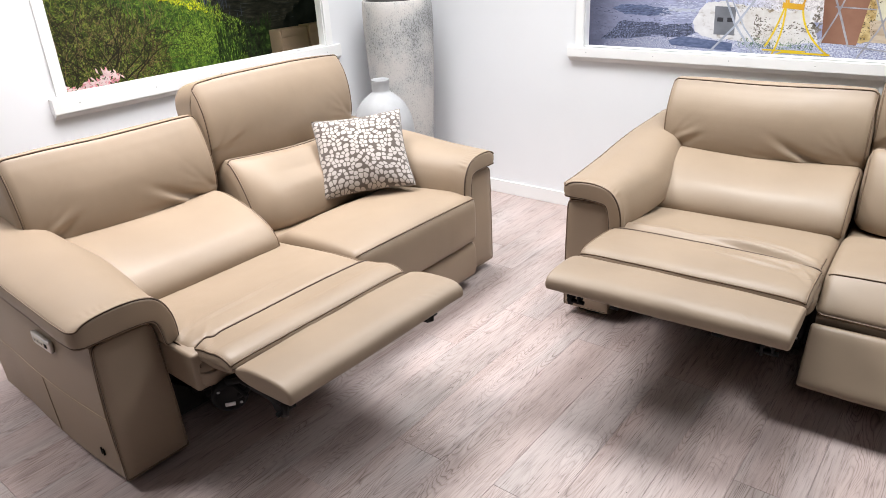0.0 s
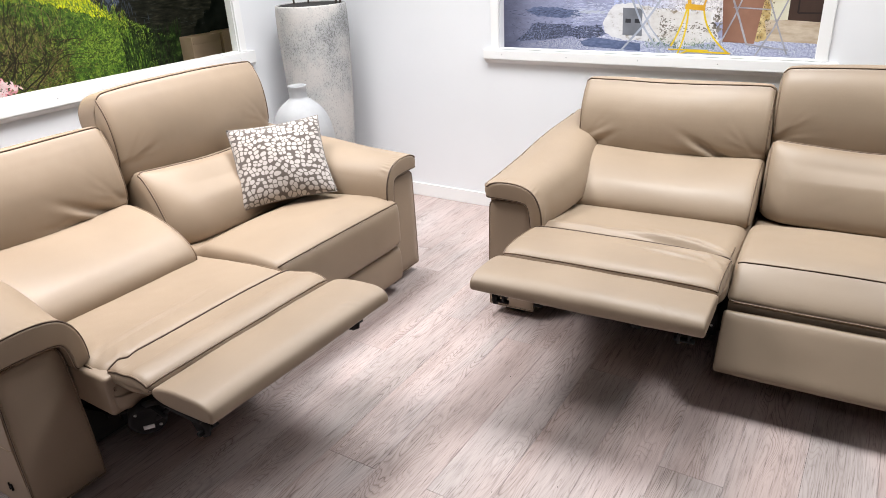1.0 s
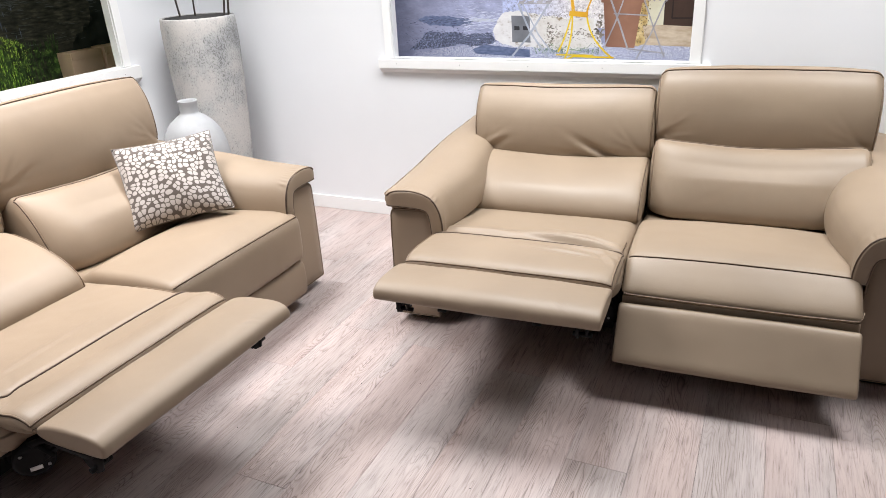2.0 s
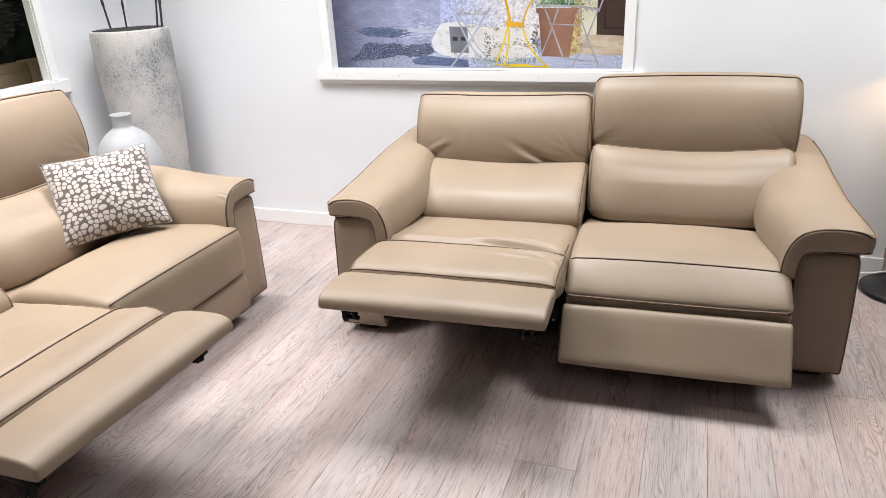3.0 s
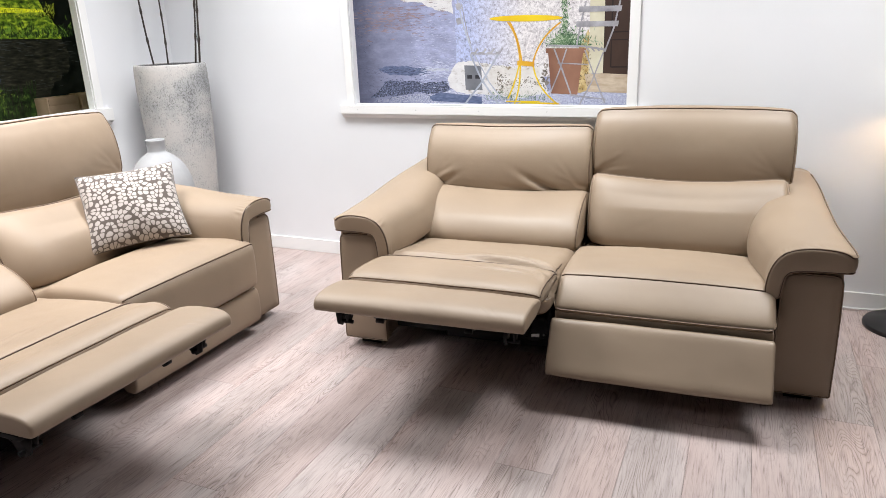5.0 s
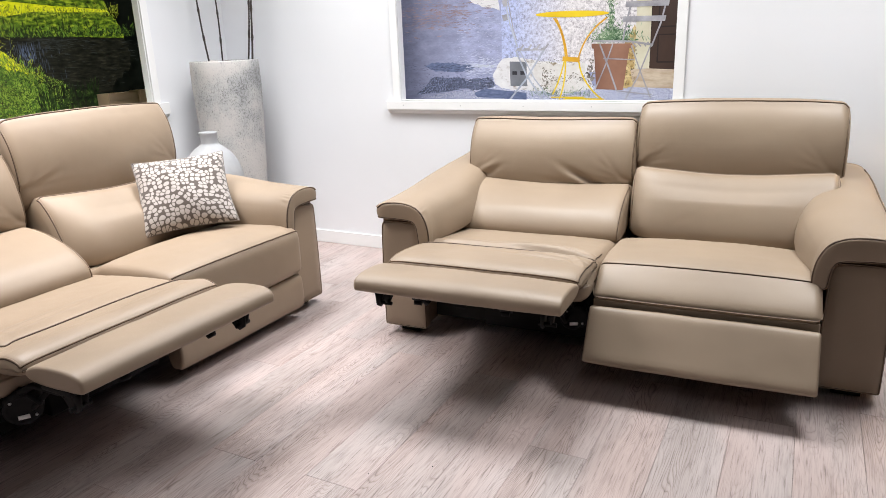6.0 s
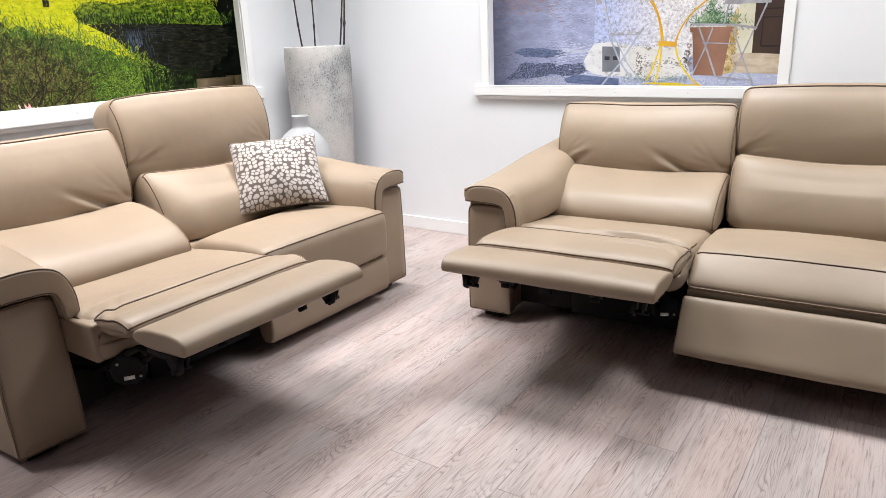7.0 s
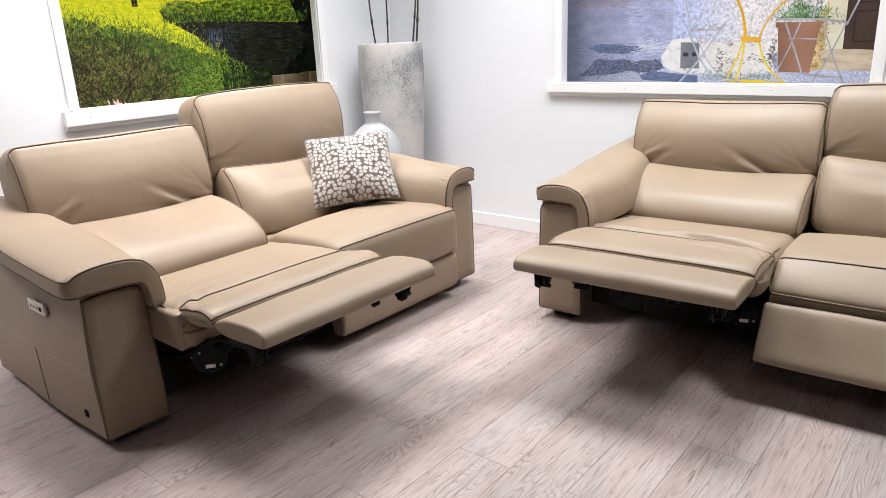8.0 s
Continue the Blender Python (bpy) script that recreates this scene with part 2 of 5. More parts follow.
# ---- mesh helpers ----
def part(name, bm, material, parent=None, label="", smooth=True):
    """Links a bmesh as one mesh object, under a thing or part."""
    me = bpy.data.meshes.new(name)
    bmesh.ops.recalc_face_normals(bm, faces=bm.faces)
    bm.to_mesh(me)
    bm.free()
    if smooth:
        me.polygons.foreach_set("use_smooth", [True] * len(me.polygons))
    me.materials.append(material)
    if material == PIPING:
        me.materials.append(SEAM_SHADE)
    ob = new(name, me)
    if parent:
        ob.parent = parent
    if label:
        ob["label"] = label
    return ob


def box(x0, y0, z0, x1, y1, z1, bevel=0.0, seg=2, bm=None):
    """A box, bevelled where asked; added to bm where given."""
    b = bmesh.new()
    bmesh.ops.create_cube(b, size=1)
    for v in b.verts:
        v.co = Vector(((x0 + x1) / 2 + v.co.x * (x1 - x0), (y0 + y1) / 2 + v.co.y * (y1 - y0), (z0 + z1) / 2 + v.co.z * (z1 - z0)))
    if bevel:
        bmesh.ops.bevel(b, geom=b.edges[:], offset=bevel, segments=seg, profile=0.5, affect="EDGES")
    if bm is None:
        return b
    me = bpy.data.meshes.new("tmp")
    b.to_mesh(me)
    b.free()
    bm.from_mesh(me)
    bpy.data.meshes.remove(me)
    return bm


def loft(rings, bm=None, close_ends=True, wrap=True):
    """Skins rings of equal length."""
    bm = bm or bmesh.new()
    rows = [[bm.verts.new(p) for p in r] for r in rings]
    n = len(rows[0])
    for a, b in zip(rows, rows[1:]):
        for i in range(n if wrap else n - 1):
            j = (i + 1) % n
            bm.faces.new((a[i], a[j], b[j], b[i]))
    if close_ends:
        bm.faces.new(rows[0][::-1])
        bm.faces.new(rows[-1])
    return bm


def tube(points, r, n=6, closed=False, bm=None, radii=None):
    """A round cord along points."""
    pts = [Vector(p) for p in points]
    m = len(pts)
    rings, up = [], None
    for i, p in enumerate(pts):
        a = pts[(i - 1) % m] if closed or i else pts[i]
        b = pts[(i + 1) % m] if closed or i < m - 1 else pts[i]
        d = (b - a).normalized()
        if up is None:
            up = d.orthogonal().normalized()
        side = (up - d * up.dot(d)).normalized()
        up = side
        other = d.cross(side)
        rr = radii[i] if radii else r
        rings.append([p + rr * (math.cos(2 * math.pi * k / n) * side + math.sin(2 * math.pi * k / n) * other) for k in range(n)])
    if closed:
        rings.append(rings[0][:])
    return loft(rings, bm, not closed)


def cord(points, raised, closed=False, r=0.0024):
    """Piping: painted shade along points, a thin leather cord proud of it along raised."""
    bm = tube(points, 1.5 * r, 6, closed)
    for f in bm.faces:
        f.material_index = 1
    return tube(raised, r, 6, closed, bm)


def lathe(profile, n=48, bm=None):
    """Turns (radius, height) pairs round the z axis."""
    return loft([[(r * math.cos(2 * math.pi * k / n), r * math.sin(2 * math.pi * k / n), z) for k in range(n)] for r, z in profile], bm)


def chaikin(poly, rounds=2, closed=True):
    """Cuts the corners of a polygon."""
    for _ in range(rounds):
        out = []
        m = len(poly)
        for i in range(m if closed else m - 1):
            a, b = Vector(poly[i]), Vector(poly[(i + 1) % m])
            out += [a * 0.75 + b * 0.25, a * 0.25 + b * 0.75]
        if not closed:
            out = [Vector(poly[0])] + out + [Vector(poly[-1])]
        poly = out
    return [Vector(p) for p in poly]


def resample(poly, n, closed=True):
    pts = poly + [poly[0]] if closed else poly
    lens = [0.0]
    for a, b in zip(pts, pts[1:]):
        lens.append(lens[-1] + (b - a).length)
    out, k = [], 0
    for i in range(n):
        s = lens[-1] * i / (n if closed else n - 1)
        while k < len(lens) - 2 and lens[k + 1] < s:
            k += 1
        f = (s - lens[k]) / max(lens[k + 1] - lens[k], 1e-9)
        out.append(pts[k].lerp(pts[k + 1], f))
    return out


def thing(name, m, label, category, group="", kind=""):
    ob = new(name)
    ob.matrix_world = m
    return tagged(ob, label, category, group, kind)


class Pad:
    """A stuffed leather pad: a side outline (depth, height), drawn along the width u, with rounded ends and a soft belly."""

    def __init__(self, outline, u0, u1, end=0.03, belly=0.008, steps=40, n=64, rounds=2, shape=None, corner=0.0):
        self.corner = corner
        self.top = max(p[1] for p in outline)
        self.outline = resample(chaikin([Vector(p) for p in outline], rounds), n)
        area = sum(a.x * b.y - b.x * a.y for a, b in zip(self.outline, self.outline[1:] + self.outline[:1]))
        sign = 1 if area > 0 else -1
        self.normals = []
        for i in range(n):
            d = self.outline[(i + 1) % n] - self.outline[i - 1]
            self.normals.append(Vector((d.y, -d.x)).normalized() * sign)
        self.u0, self.u1, self.end, self.belly, self.n = u0, u1, end, belly, n
        self.shape = shape
        a = [end * (1 - math.cos(math.pi / 2 * k / 5)) for k in range(5)]
        inner = [end + (u1 - u0 - 2 * end) * k / steps for k in range(steps + 1)]
        self.us = [u0 + x for x in a] + [u0 + x for x in inner] + [u1 - x for x in reversed(a)]

    def inset(self, u):
        d = min(u - self.u0, self.u1 - u)
        e = self.end
        ins = e * (1 - math.sqrt(max(0, 1 - (1 - d / e) ** 2))) if d < e else 0
        s = (u - self.u0) / (self.u1 - self.u0)
        return ins - self.belly * max(0, 1 - abs(2 * s - 1) ** 3)

    def at(self, i, u, out=0.0):
        p = self.outline[i % self.n] - self.normals[i % self.n] * (self.inset(u) - out)
        q = Vector((u, p.x, p.y))
        if self.corner:
            c, d = self.corner, min(u - self.u0, self.u1 - u)
            if d < c:
                q.z -= (c - math.sqrt(c * c - (c - d) ** 2)) * min(1, max(0, (q.z - self.top + 0.16) / 0.14))
        w = noise.noise(Vector((q.x * 7, q.y * 9, q.z * 9 + 3 * self.u0))) * 0.0016 + noise.noise(q * 22) * 0.0005
        nn = self.normals[i % self.n]
        q += Vector((0, nn.x, nn.y)) * w
        return self.shape(q) if self.shape else q

    def mesh(self):
        bm = loft([[self.at(i, u) for i in range(self.n)] for u in self.us], close_ends=False)
        bm.verts.ensure_lookup_table()
        for first in (0, len(bm.verts) - self.n):
            ring = [bm.verts[first + i] for i in range(self.n)]
            mid = bm.verts.new(sum((v.co for v in ring), Vector()) / self.n)
            for a, b in zip(ring, ring[1:] + ring[:1]):
                bm.faces.new((a, b, mid))
            bm.verts.ensure_lookup_table()
        return bm

    def nearest(self, v, z):
        return min(range(self.n), key=lambda i: (self.outline[i] - Vector((v, z))).length)

    def along(self, v, z, a=0.0, b=1.0, out=0.001):
        """A cord across the width at the outline's point nearest to (v, z)."""
        i = self.nearest(v, z)
        e0, e1 = self.u0 + 0.35 * self.end, self.u1 - 0.35 * self.end
        us = [e0] + [u for u in self.us if e0 < u < e1] + [e1]
        us = [u for u in us if self.u0 + a * (self.u1 - self.u0) <= u <= self.u0 + b * (self.u1 - self.u0)]
        return cord([self.at(i, u, out - 0.0012) for u in us], [self.at(i, u, out + 0.0012) for u in us])

    def hoop(self, edge, start, stop, out=0.001):
        """A cord round one end, from one outline point to another (stop may pass the end of the list)."""
        u = self.u0 + self.end * 0.35 if edge == 0 else self.u1 - self.end * 0.35
        a, b = self.nearest(*start), self.nearest(*stop)
        if b <= a:
            b += self.n
        return cord([self.at(i, u, out - 0.0012) for i in range(a, b + 1)], [self.at(i, u, out + 0.0012) for i in range(a, b + 1)])


def crease(q, u, v, z, du, dz, depth, width, dirn=(0, 1, 0)):
    """Pushes q inwards along a short crease through (u, v, z) that runs along (du, dz)."""
    ln = math.hypot(du, dz)
    a, b = (q.x - u) * du / ln + (q.z - z) * dz / ln, -(q.x - u) * dz / ln + (q.z - z) * du / ln
    w = math.exp(-(b / width) ** 2) - 0.55 * math.exp(-((b - 2.0 * width) / width) ** 2)
    fade = math.exp(-(a / ln) ** 2)
    return q + Vector(dirn) * depth * w * fade


# ---- the room ----
XW, YW, XE, HC = -1.97, 4.60, 2.36, 2.65
TH = 0.05


def structure(name, bm, material, label, category, smooth=False):
    return tagged(part(name, bm, material, None, "", smooth), label, category, "", "structure")


# window openings
W1 = (2.324, 3.913, 1.018, 2.06)
W2 = (-0.566, 1.064, 0.982, 2.06)

b = box(XW - TH, -1.6, 0, XW, W1[0], HC)
box(XW - TH, W1[1], 0, XW, YW, HC, bm=b)
box(XW - TH, W1[0], 0, XW, W1[1], W1[2], bm=b)
box(XW - TH, W1[0], W1[3], XW, W1[1], HC, bm=b)
structure("wall_west", b, WALL, "white painted plaster wall with a window opening", "wall")
b = box(XW - TH, YW, 0, W2[0], YW + TH, HC)
box(W2[1], YW, 0, XE - 0.12, YW + TH, HC, bm=b)
box(XE - 0.12, YW, 0, XE, YW + 0.12, HC, bm=b)
box(W2[0], YW, 0, W2[1], YW + TH, W2[2], bm=b)
box(W2[0], YW, W2[3], W2[1], YW + TH, HC, bm=b)
structure("wall_north", b, WALL, "white painted plaster wall ending at a doorway", "wall")
structure("wall_south", box(XW - TH, -1.6 - TH, 0, 4.6, -1.6, HC), SHOP, "unseen wall, dark grey to cut the fill light", "wall")
structure("wall_east", box(4.6, -1.6 - TH, 0, 4.6 + TH, 6.6, HC), SHOP, "unseen wall, dark grey to cut the fill light", "wall")
structure("wall_back_room", box(XE - 0.3, 6.6, 0, 4.6 + TH, 6.6 + TH, HC), WALL, "plain wall of the room beyond", "wall")
structure("wall_back_side", box(XE - 0.12, YW + 0.12, 0, XE - 0.02, 6.6, HC), WALL, "plain side wall of the room beyond", "wall")
structure("ceiling", box(-3.2, -1.8, HC, 4.8, 6.8, HC + 0.1), CEILING, "unseen ceiling, dark grey to cut bounced light", "ceiling")

# unseen space behind the garden window, its grey boards bounce light onto the cartons
b = box(-3.06, 1.6, 0, -3.0, 5.2, HC)
box(-3.0, 1.6, 0, XW - TH, 1.66, HC, bm=b)
box(-3.0, 5.14, 0, XW - TH, 5.2, HC, bm=b)
structure("wall_window_space", b, mat("grey_board", (0.3, 0.3, 0.3), 0.8), "unseen grey wall behind the garden window, bounces light", "wall")

# baseboards
BB = 0.088
structure("baseboard_north", box(XW + 0.013, YW - 0.013, 0, XE + 0.002, YW, BB, 0.003), TRIM, "white painted wooden skirting board", "baseboard")
structure("baseboard_west", box(XW, -1.6, 0, XW + 0.013, YW, BB, 0.003), TRIM, "white painted wooden skirting board", "baseboard")


def window(name, m, w0, w1, z0, z1, s0, s1, face, label):
    """Casing, lining and a stepped sill; the local x runs along the wall, y into it."""
    th = thing(name, m, label, "window", kind="structure")
    c = 0.05
    part("window_frame", box(w0 - c, -0.014, z0, w0, 0.0, z1 + c, 0.002), TRIM, th, smooth=False)
    part("window_frame", box(w1, -0.014, z0, w1 + c, 0.0, z1 + c, 0.002), TRIM, th, smooth=False)
    part("window_frame", box(w0, -0.014, z1, w1, 0.0, z1 + c, 0.002), TRIM, th, smooth=False)
    d = TH
    part("window_lining", box(w0, 0.0, z0, w0 + 0.004, d, z1, 0.001), TRIM, th, smooth=False)
    part("window_lining", box(w1 - 0.004, 0.0, z0, w1, d, z1, 0.001), TRIM, th, smooth=False)
    b = box(s0, -0.036, z0 - face, s1, 0.0, z0 - 0.002, 0.0015)
    box(w0, 0.0, z0 - 0.02, w1, d, z0 + 0.004, 0.001, bm=b)
    part("window_sill", b, TRIM, th, smooth=False)
    zf = z0 - face
    part("sill_moulding", loft([[(x, 0.0, zf - 0.001), (x, -0.033, zf - 0.001), (x, -0.032, zf - 0.005), (x, -0.012, zf - 0.022), (x, -0.010, zf - 0.026), (x, 0.0, zf - 0.026)] for x in (s0 + 0.004, s1 - 0.004)]), TRIM, th, smooth=False)
    # filled nail heads
    for k in range(5):
        x = s0 + 0.12 + (s1 - s0 - 0.24) * k / 4
        part("nail_head", loft([[(x + r * math.cos(a), y, z0 - 0.5 * face + r * math.sin(a)) for a in (math.pi * q / 4 for q in range(8))] for r, y in ((0.0032, -0.036), (0.0028, -0.0366))]), NAIL, th)
    return th


window("window_1", pose(XW, 0, 0, 0, 0, 90), W1[0], W1[1], W1[2], W1[3], 2.238, 4.008, 0.072, "white painted window frame with a deep sill")
window("window_2", pose(0, YW, 0, 0, 0, 0), W2[0], W2[1], W2[2], W2[3], -0.655, 1.16, 0.052, "white painted window frame with a deep sill")


# ---- sofas ----
SW = 2.025     # outer width


def arm_pad_section(zt, th):
    """Across the pad: outer band th high, puffed top, inner side hanging down, underside; x from the outer edge inwards."""
    return [(0.02, zt - th), (0.006, zt - th), (0.0, zt - th + 0.004), (-0.005, zt - 0.5 * th), (-0.001, zt - 0.003), (0.004, zt + 0.002), (0.016, zt + 0.012), (0.05, zt + 0.022), (0.11, zt + 0.026), (0.165, zt + 0.022),
            (0.208, zt + 0.006), (0.236, zt - 0.022), (0.254, zt - 0.062), (0.262, zt - 0.10), (0.264, zt - 0.142), (0.260, zt - 0.165), (0.25, zt - 0.171), (0.224, zt - 0.171), (0.214, zt - 0.163),
            (0.210, zt - 0.118), (0.203, zt - th - 0.024), (0.186, zt - th - 0.005), (0.1, zt - th)]


def build_arm(sofa, mirror, switch, over, bulge, zt0, th):
    """One arm: boxed body, front panel with piped edge, thick folded pad. over: how far the pad hangs out past the side,
    bulge: how much further halfway back, zt0: height of the pad's front edge, th: height of its band."""
    def flip(bm):
        if mirror:
            for w in bm.verts:
                w.co.x = SW - w.co.x
        return bm

    # body with a softly bowed outer side, drawn in under the pad
    rows = []
    for k in range(25):
        v = 0.014 + 0.936 * k / 24
        bow = 0.012 * math.sin(math.pi * min(1, k / 18))
        top = zt0 - th + 0.01 + 0.10 * max(0, (v - 0.5) / 0.45) ** 1.5
        rows.append([(0.006 - bow, v, 0.05), (0.002 - bow, v, 0.18), (0.0 - bow, v, 0.3), (0.004 - 0.7 * bow, v, 0.42), (0.012 - 0.3 * bow, v, top - 0.03), (0.022, v, top), (0.2, v, top), (0.2, v, 0.05)])
    body = part("arm_body", flip(loft(rows)), LEATHER, sofa, smooth=False)
    body.data.polygons.foreach_set("use_smooth", [True] * len(body.data.polygons))
    body.data.set_sharp_from_angle(angle=math.radians(40))
    # front panel, a slightly padded slab
    tp = zt0 - th - 0.024
    broad = 0.012 if switch else 0.0
    prof = chaikin([(0.014, 0.048), (0.006, 0.05), (0.004, 0.058), (0.005, 0.3), (0.010, tp - 0.045), (0.014, tp - 0.012), (0.034, tp), (0.16, tp + 0.002), (0.194, tp - 0.006), (0.206, tp - 0.04), (0.21 + 0.6 * broad, 0.3), (0.213 + broad, 0.056), (0.211 + broad, 0.05), (0.205 + broad, 0.048)], 2)
    cx, cz = 0.105, 0.3
    rings = []
    for d, s in ((0.05, 1.0), (0.006, 1.0), (0.0, 0.985), (-0.005, 0.93), (-0.008, 0.6)):
        rings.append([(cx + (p.x - cx) * s, d, cz + (p.y - cz) * (1 - (1 - s) * 0.45)) for p in prof])
    panel = part("front_panel", flip(loft(rings)), LEATHER, body)
    part("piping", flip(cord([(cx + (p.x - cx) * 0.994, 0.0005, p.y) for p in prof], [(cx + (p.x - cx) * 0.994, -0.002, p.y) for p in prof], True)), PIPING, panel)
    # pad
    sections = []
    front = -0.042
    vs = [front + d for d in (0.0, 0.0004, 0.0025, 0.006, 0.010, 0.015, 0.020, 0.026, 0.032, 0.038, 0.045, 0.052, 0.060, 0.07, 0.082, 0.1, 0.125)] + [0.12 + 0.04 * k for k in range(22)]
    inset = {0: 0.0075, 1: 0.006, 2: 0.0032, 3: 0.001}
    n, turn = 150, 0.038
    seed = Vector((4.0 if mirror else 1.0, 2.0 if switch else 7.0, 0.0))
    tops, lows = [], []
    for k, v in enumerate(vs):
        t = max(0.0, (v - 0.42) / 0.5)
        zt = zt0 + 0.10 * max(0.0, v) ** 1.8
        sec = resample(chaikin([Vector(p) for p in arm_pad_section(zt, th)], 2), n)
        hang = over + bulge * math.sin(math.pi * min(1, max(0, v) / 0.9)) ** 1.5
        d = v - front
        pull = turn - math.sqrt(max(0.0, turn * turn - (turn - d) ** 2)) if d < turn else 0.0
        puff = 0.010 * math.sin(math.pi * min(1, max(0, v / 0.8)))
        ring = []
        for w, p in enumerate(sec):
            dr = sec[(w + 1) % n] - sec[w - 1]
            dr = Vector((-dr.y, dr.x)).normalized()
            q = p - dr * inset.get(k, 0.0)
            if q.y > zt - 0.05:
                q.y += puff * math.exp(-((q.x - 0.12) / 0.1) ** 2)
            x = q.x * (1 - 0.12 * min(1, t)) if q.x > 0 else q.x
            x += 0.045 * math.sin(math.pi * min(1, max(0, v - 0.05) / 0.75)) * max(0, (x - 0.1) / 0.16)
            x += 0.05 * min(1, t) ** 2 - hang * max(0, 1 - max(0, x) / 0.2)
            x += pull * max(0.0, 1 - max(0.0, q.x) / 0.14)
            # short puckers behind the front seam, broad slack further back
            at = Vector((x, v, q.y))
            some = max(0.0, 0.25 + 1.3 * noise.noise(at * 11 + seed))
            on_top = 1.0 if q.y > zt + 0.004 or q.x > 0.2 else 0.0
            wr = on_top * 0.0042 * some * math.sin(330 * q.x + 8 * noise.noise(at * 12) + 25 * v) * math.exp(-((d - 0.034) / 0.02) ** 2)
            lump = 0.004 * noise.noise(at * 5 + seed) + 0.0010 * noise.noise(at * 16 + seed)
            out = dr * (lump * min(1.0, max(0.0, (d - 0.012) / 0.06)) + wr)
            ring.append(Vector((x + out.x, v, q.y + out.y)))
        sections.append(ring)
        # seams: along the top edge of the band and along its lower edge
        tops.append(min(range(n), key=lambda i: (sec[i] - Vector((0.0015, zt))).length))
        lows.append(min(range(n), key=lambda i: (sec[i] - Vector((0.002, zt - th + 0.001))).length))
    pb = loft(sections)
    bmesh.ops.triangulate(pb, faces=[f for f in pb.faces if len(f.verts) > 4], ngon_method="EAR_CLIP")
    pad = part("arm_pad", flip(pb), LEATHER, sofa)
    face = sections[3]
    top_i, low_i = tops[3], lows[3]
    inner = max(range(n), key=lambda i: face[i].x - 2.0 * face[i].z)
    step = 1 if (inner - top_i) % n < (inner - low_i) % n else -1

    def rim(first, last, way):
        ids = [first]
        while ids[-1] != last:
            ids.append((ids[-1] + way) % n)
        return [face[i] for i in ids]
    for first, way, ks in ((top_i, step, tops), (low_i, -step, lows)):
        back = [sections[k][ks[k]] for k in range(len(vs) - 1, 3, -1)]
        path = back + rim(first, inner, way)
        soft = []
        for k, p in enumerate(path):
            near = path[max(0, k - 1):k + 2]
            soft.append(sum(near, Vector()) / len(near))
        drop = Vector((-0.0012, -0.0008, 0.0012 if ks is tops else -0.0008))
        part("piping", flip(cord([p + 0.3 * drop for p in soft], [p + 1.6 * drop for p in soft])), PIPING, pad)
    # feet
    for v in (0.09, 0.86):
        part("foot", flip(box(0.05, v - 0.03, 0.0, 0.15, v + 0.03, 0.052, 0.004)), BLACK, sofa, "black plastic foot", False)
    if switch:
        pts = [(0.0 - 0.012 * math.sin(math.pi * min(1, k / 18)) - 0.0003, 0.014 + 0.936 * k / 24, 0.288) for k in range(25)]
        part("stitch_line", tube(pts, 0.0012, 5), STITCH, body)
        part("stitch_line", tube([(-0.0125 + 0.005 * k / 8, 0.436, 0.286 - 0.23 * k / 8) for k in range(9)], 0.0016, 5), PIPING, body)
        sw = part("switch_panel", box(-0.016, 0.26, 0.443, -0.002, 0.392, 0.485, 0.003), CHROME, body, "brushed metal control panel with buttons")
        part("button_recess", box(-0.0168, 0.272, 0.453, -0.0155, 0.380, 0.476, 0.0005), IVORY, sw)
        for k in range(4):
            part("button", box(-0.0185, 0.276 + 0.026 * k, 0.457, -0.0160, 0.294 + 0.026 * k, 0.472, 0.001), BLACK if k == 0 else IVORY, sw)
            part("button_mark", box(-0.0190, 0.283 + 0.026 * k, 0.459, -0.0180, 0.287 + 0.026 * k, 0.470), BLACK, sw)
        b = box(-0.0065, 0.118, 0.106, 0.0035, 0.121, 0.132)
        box(-0.0065, 0.104, 0.106, 0.0035, 0.107, 0.132, bm=b)
        box(-0.0065, 0.107, 0.117, 0.0035, 0.118, 0.121, bm=b)
        part("badge", b, BLACK, body, "small dark metal badge", False)


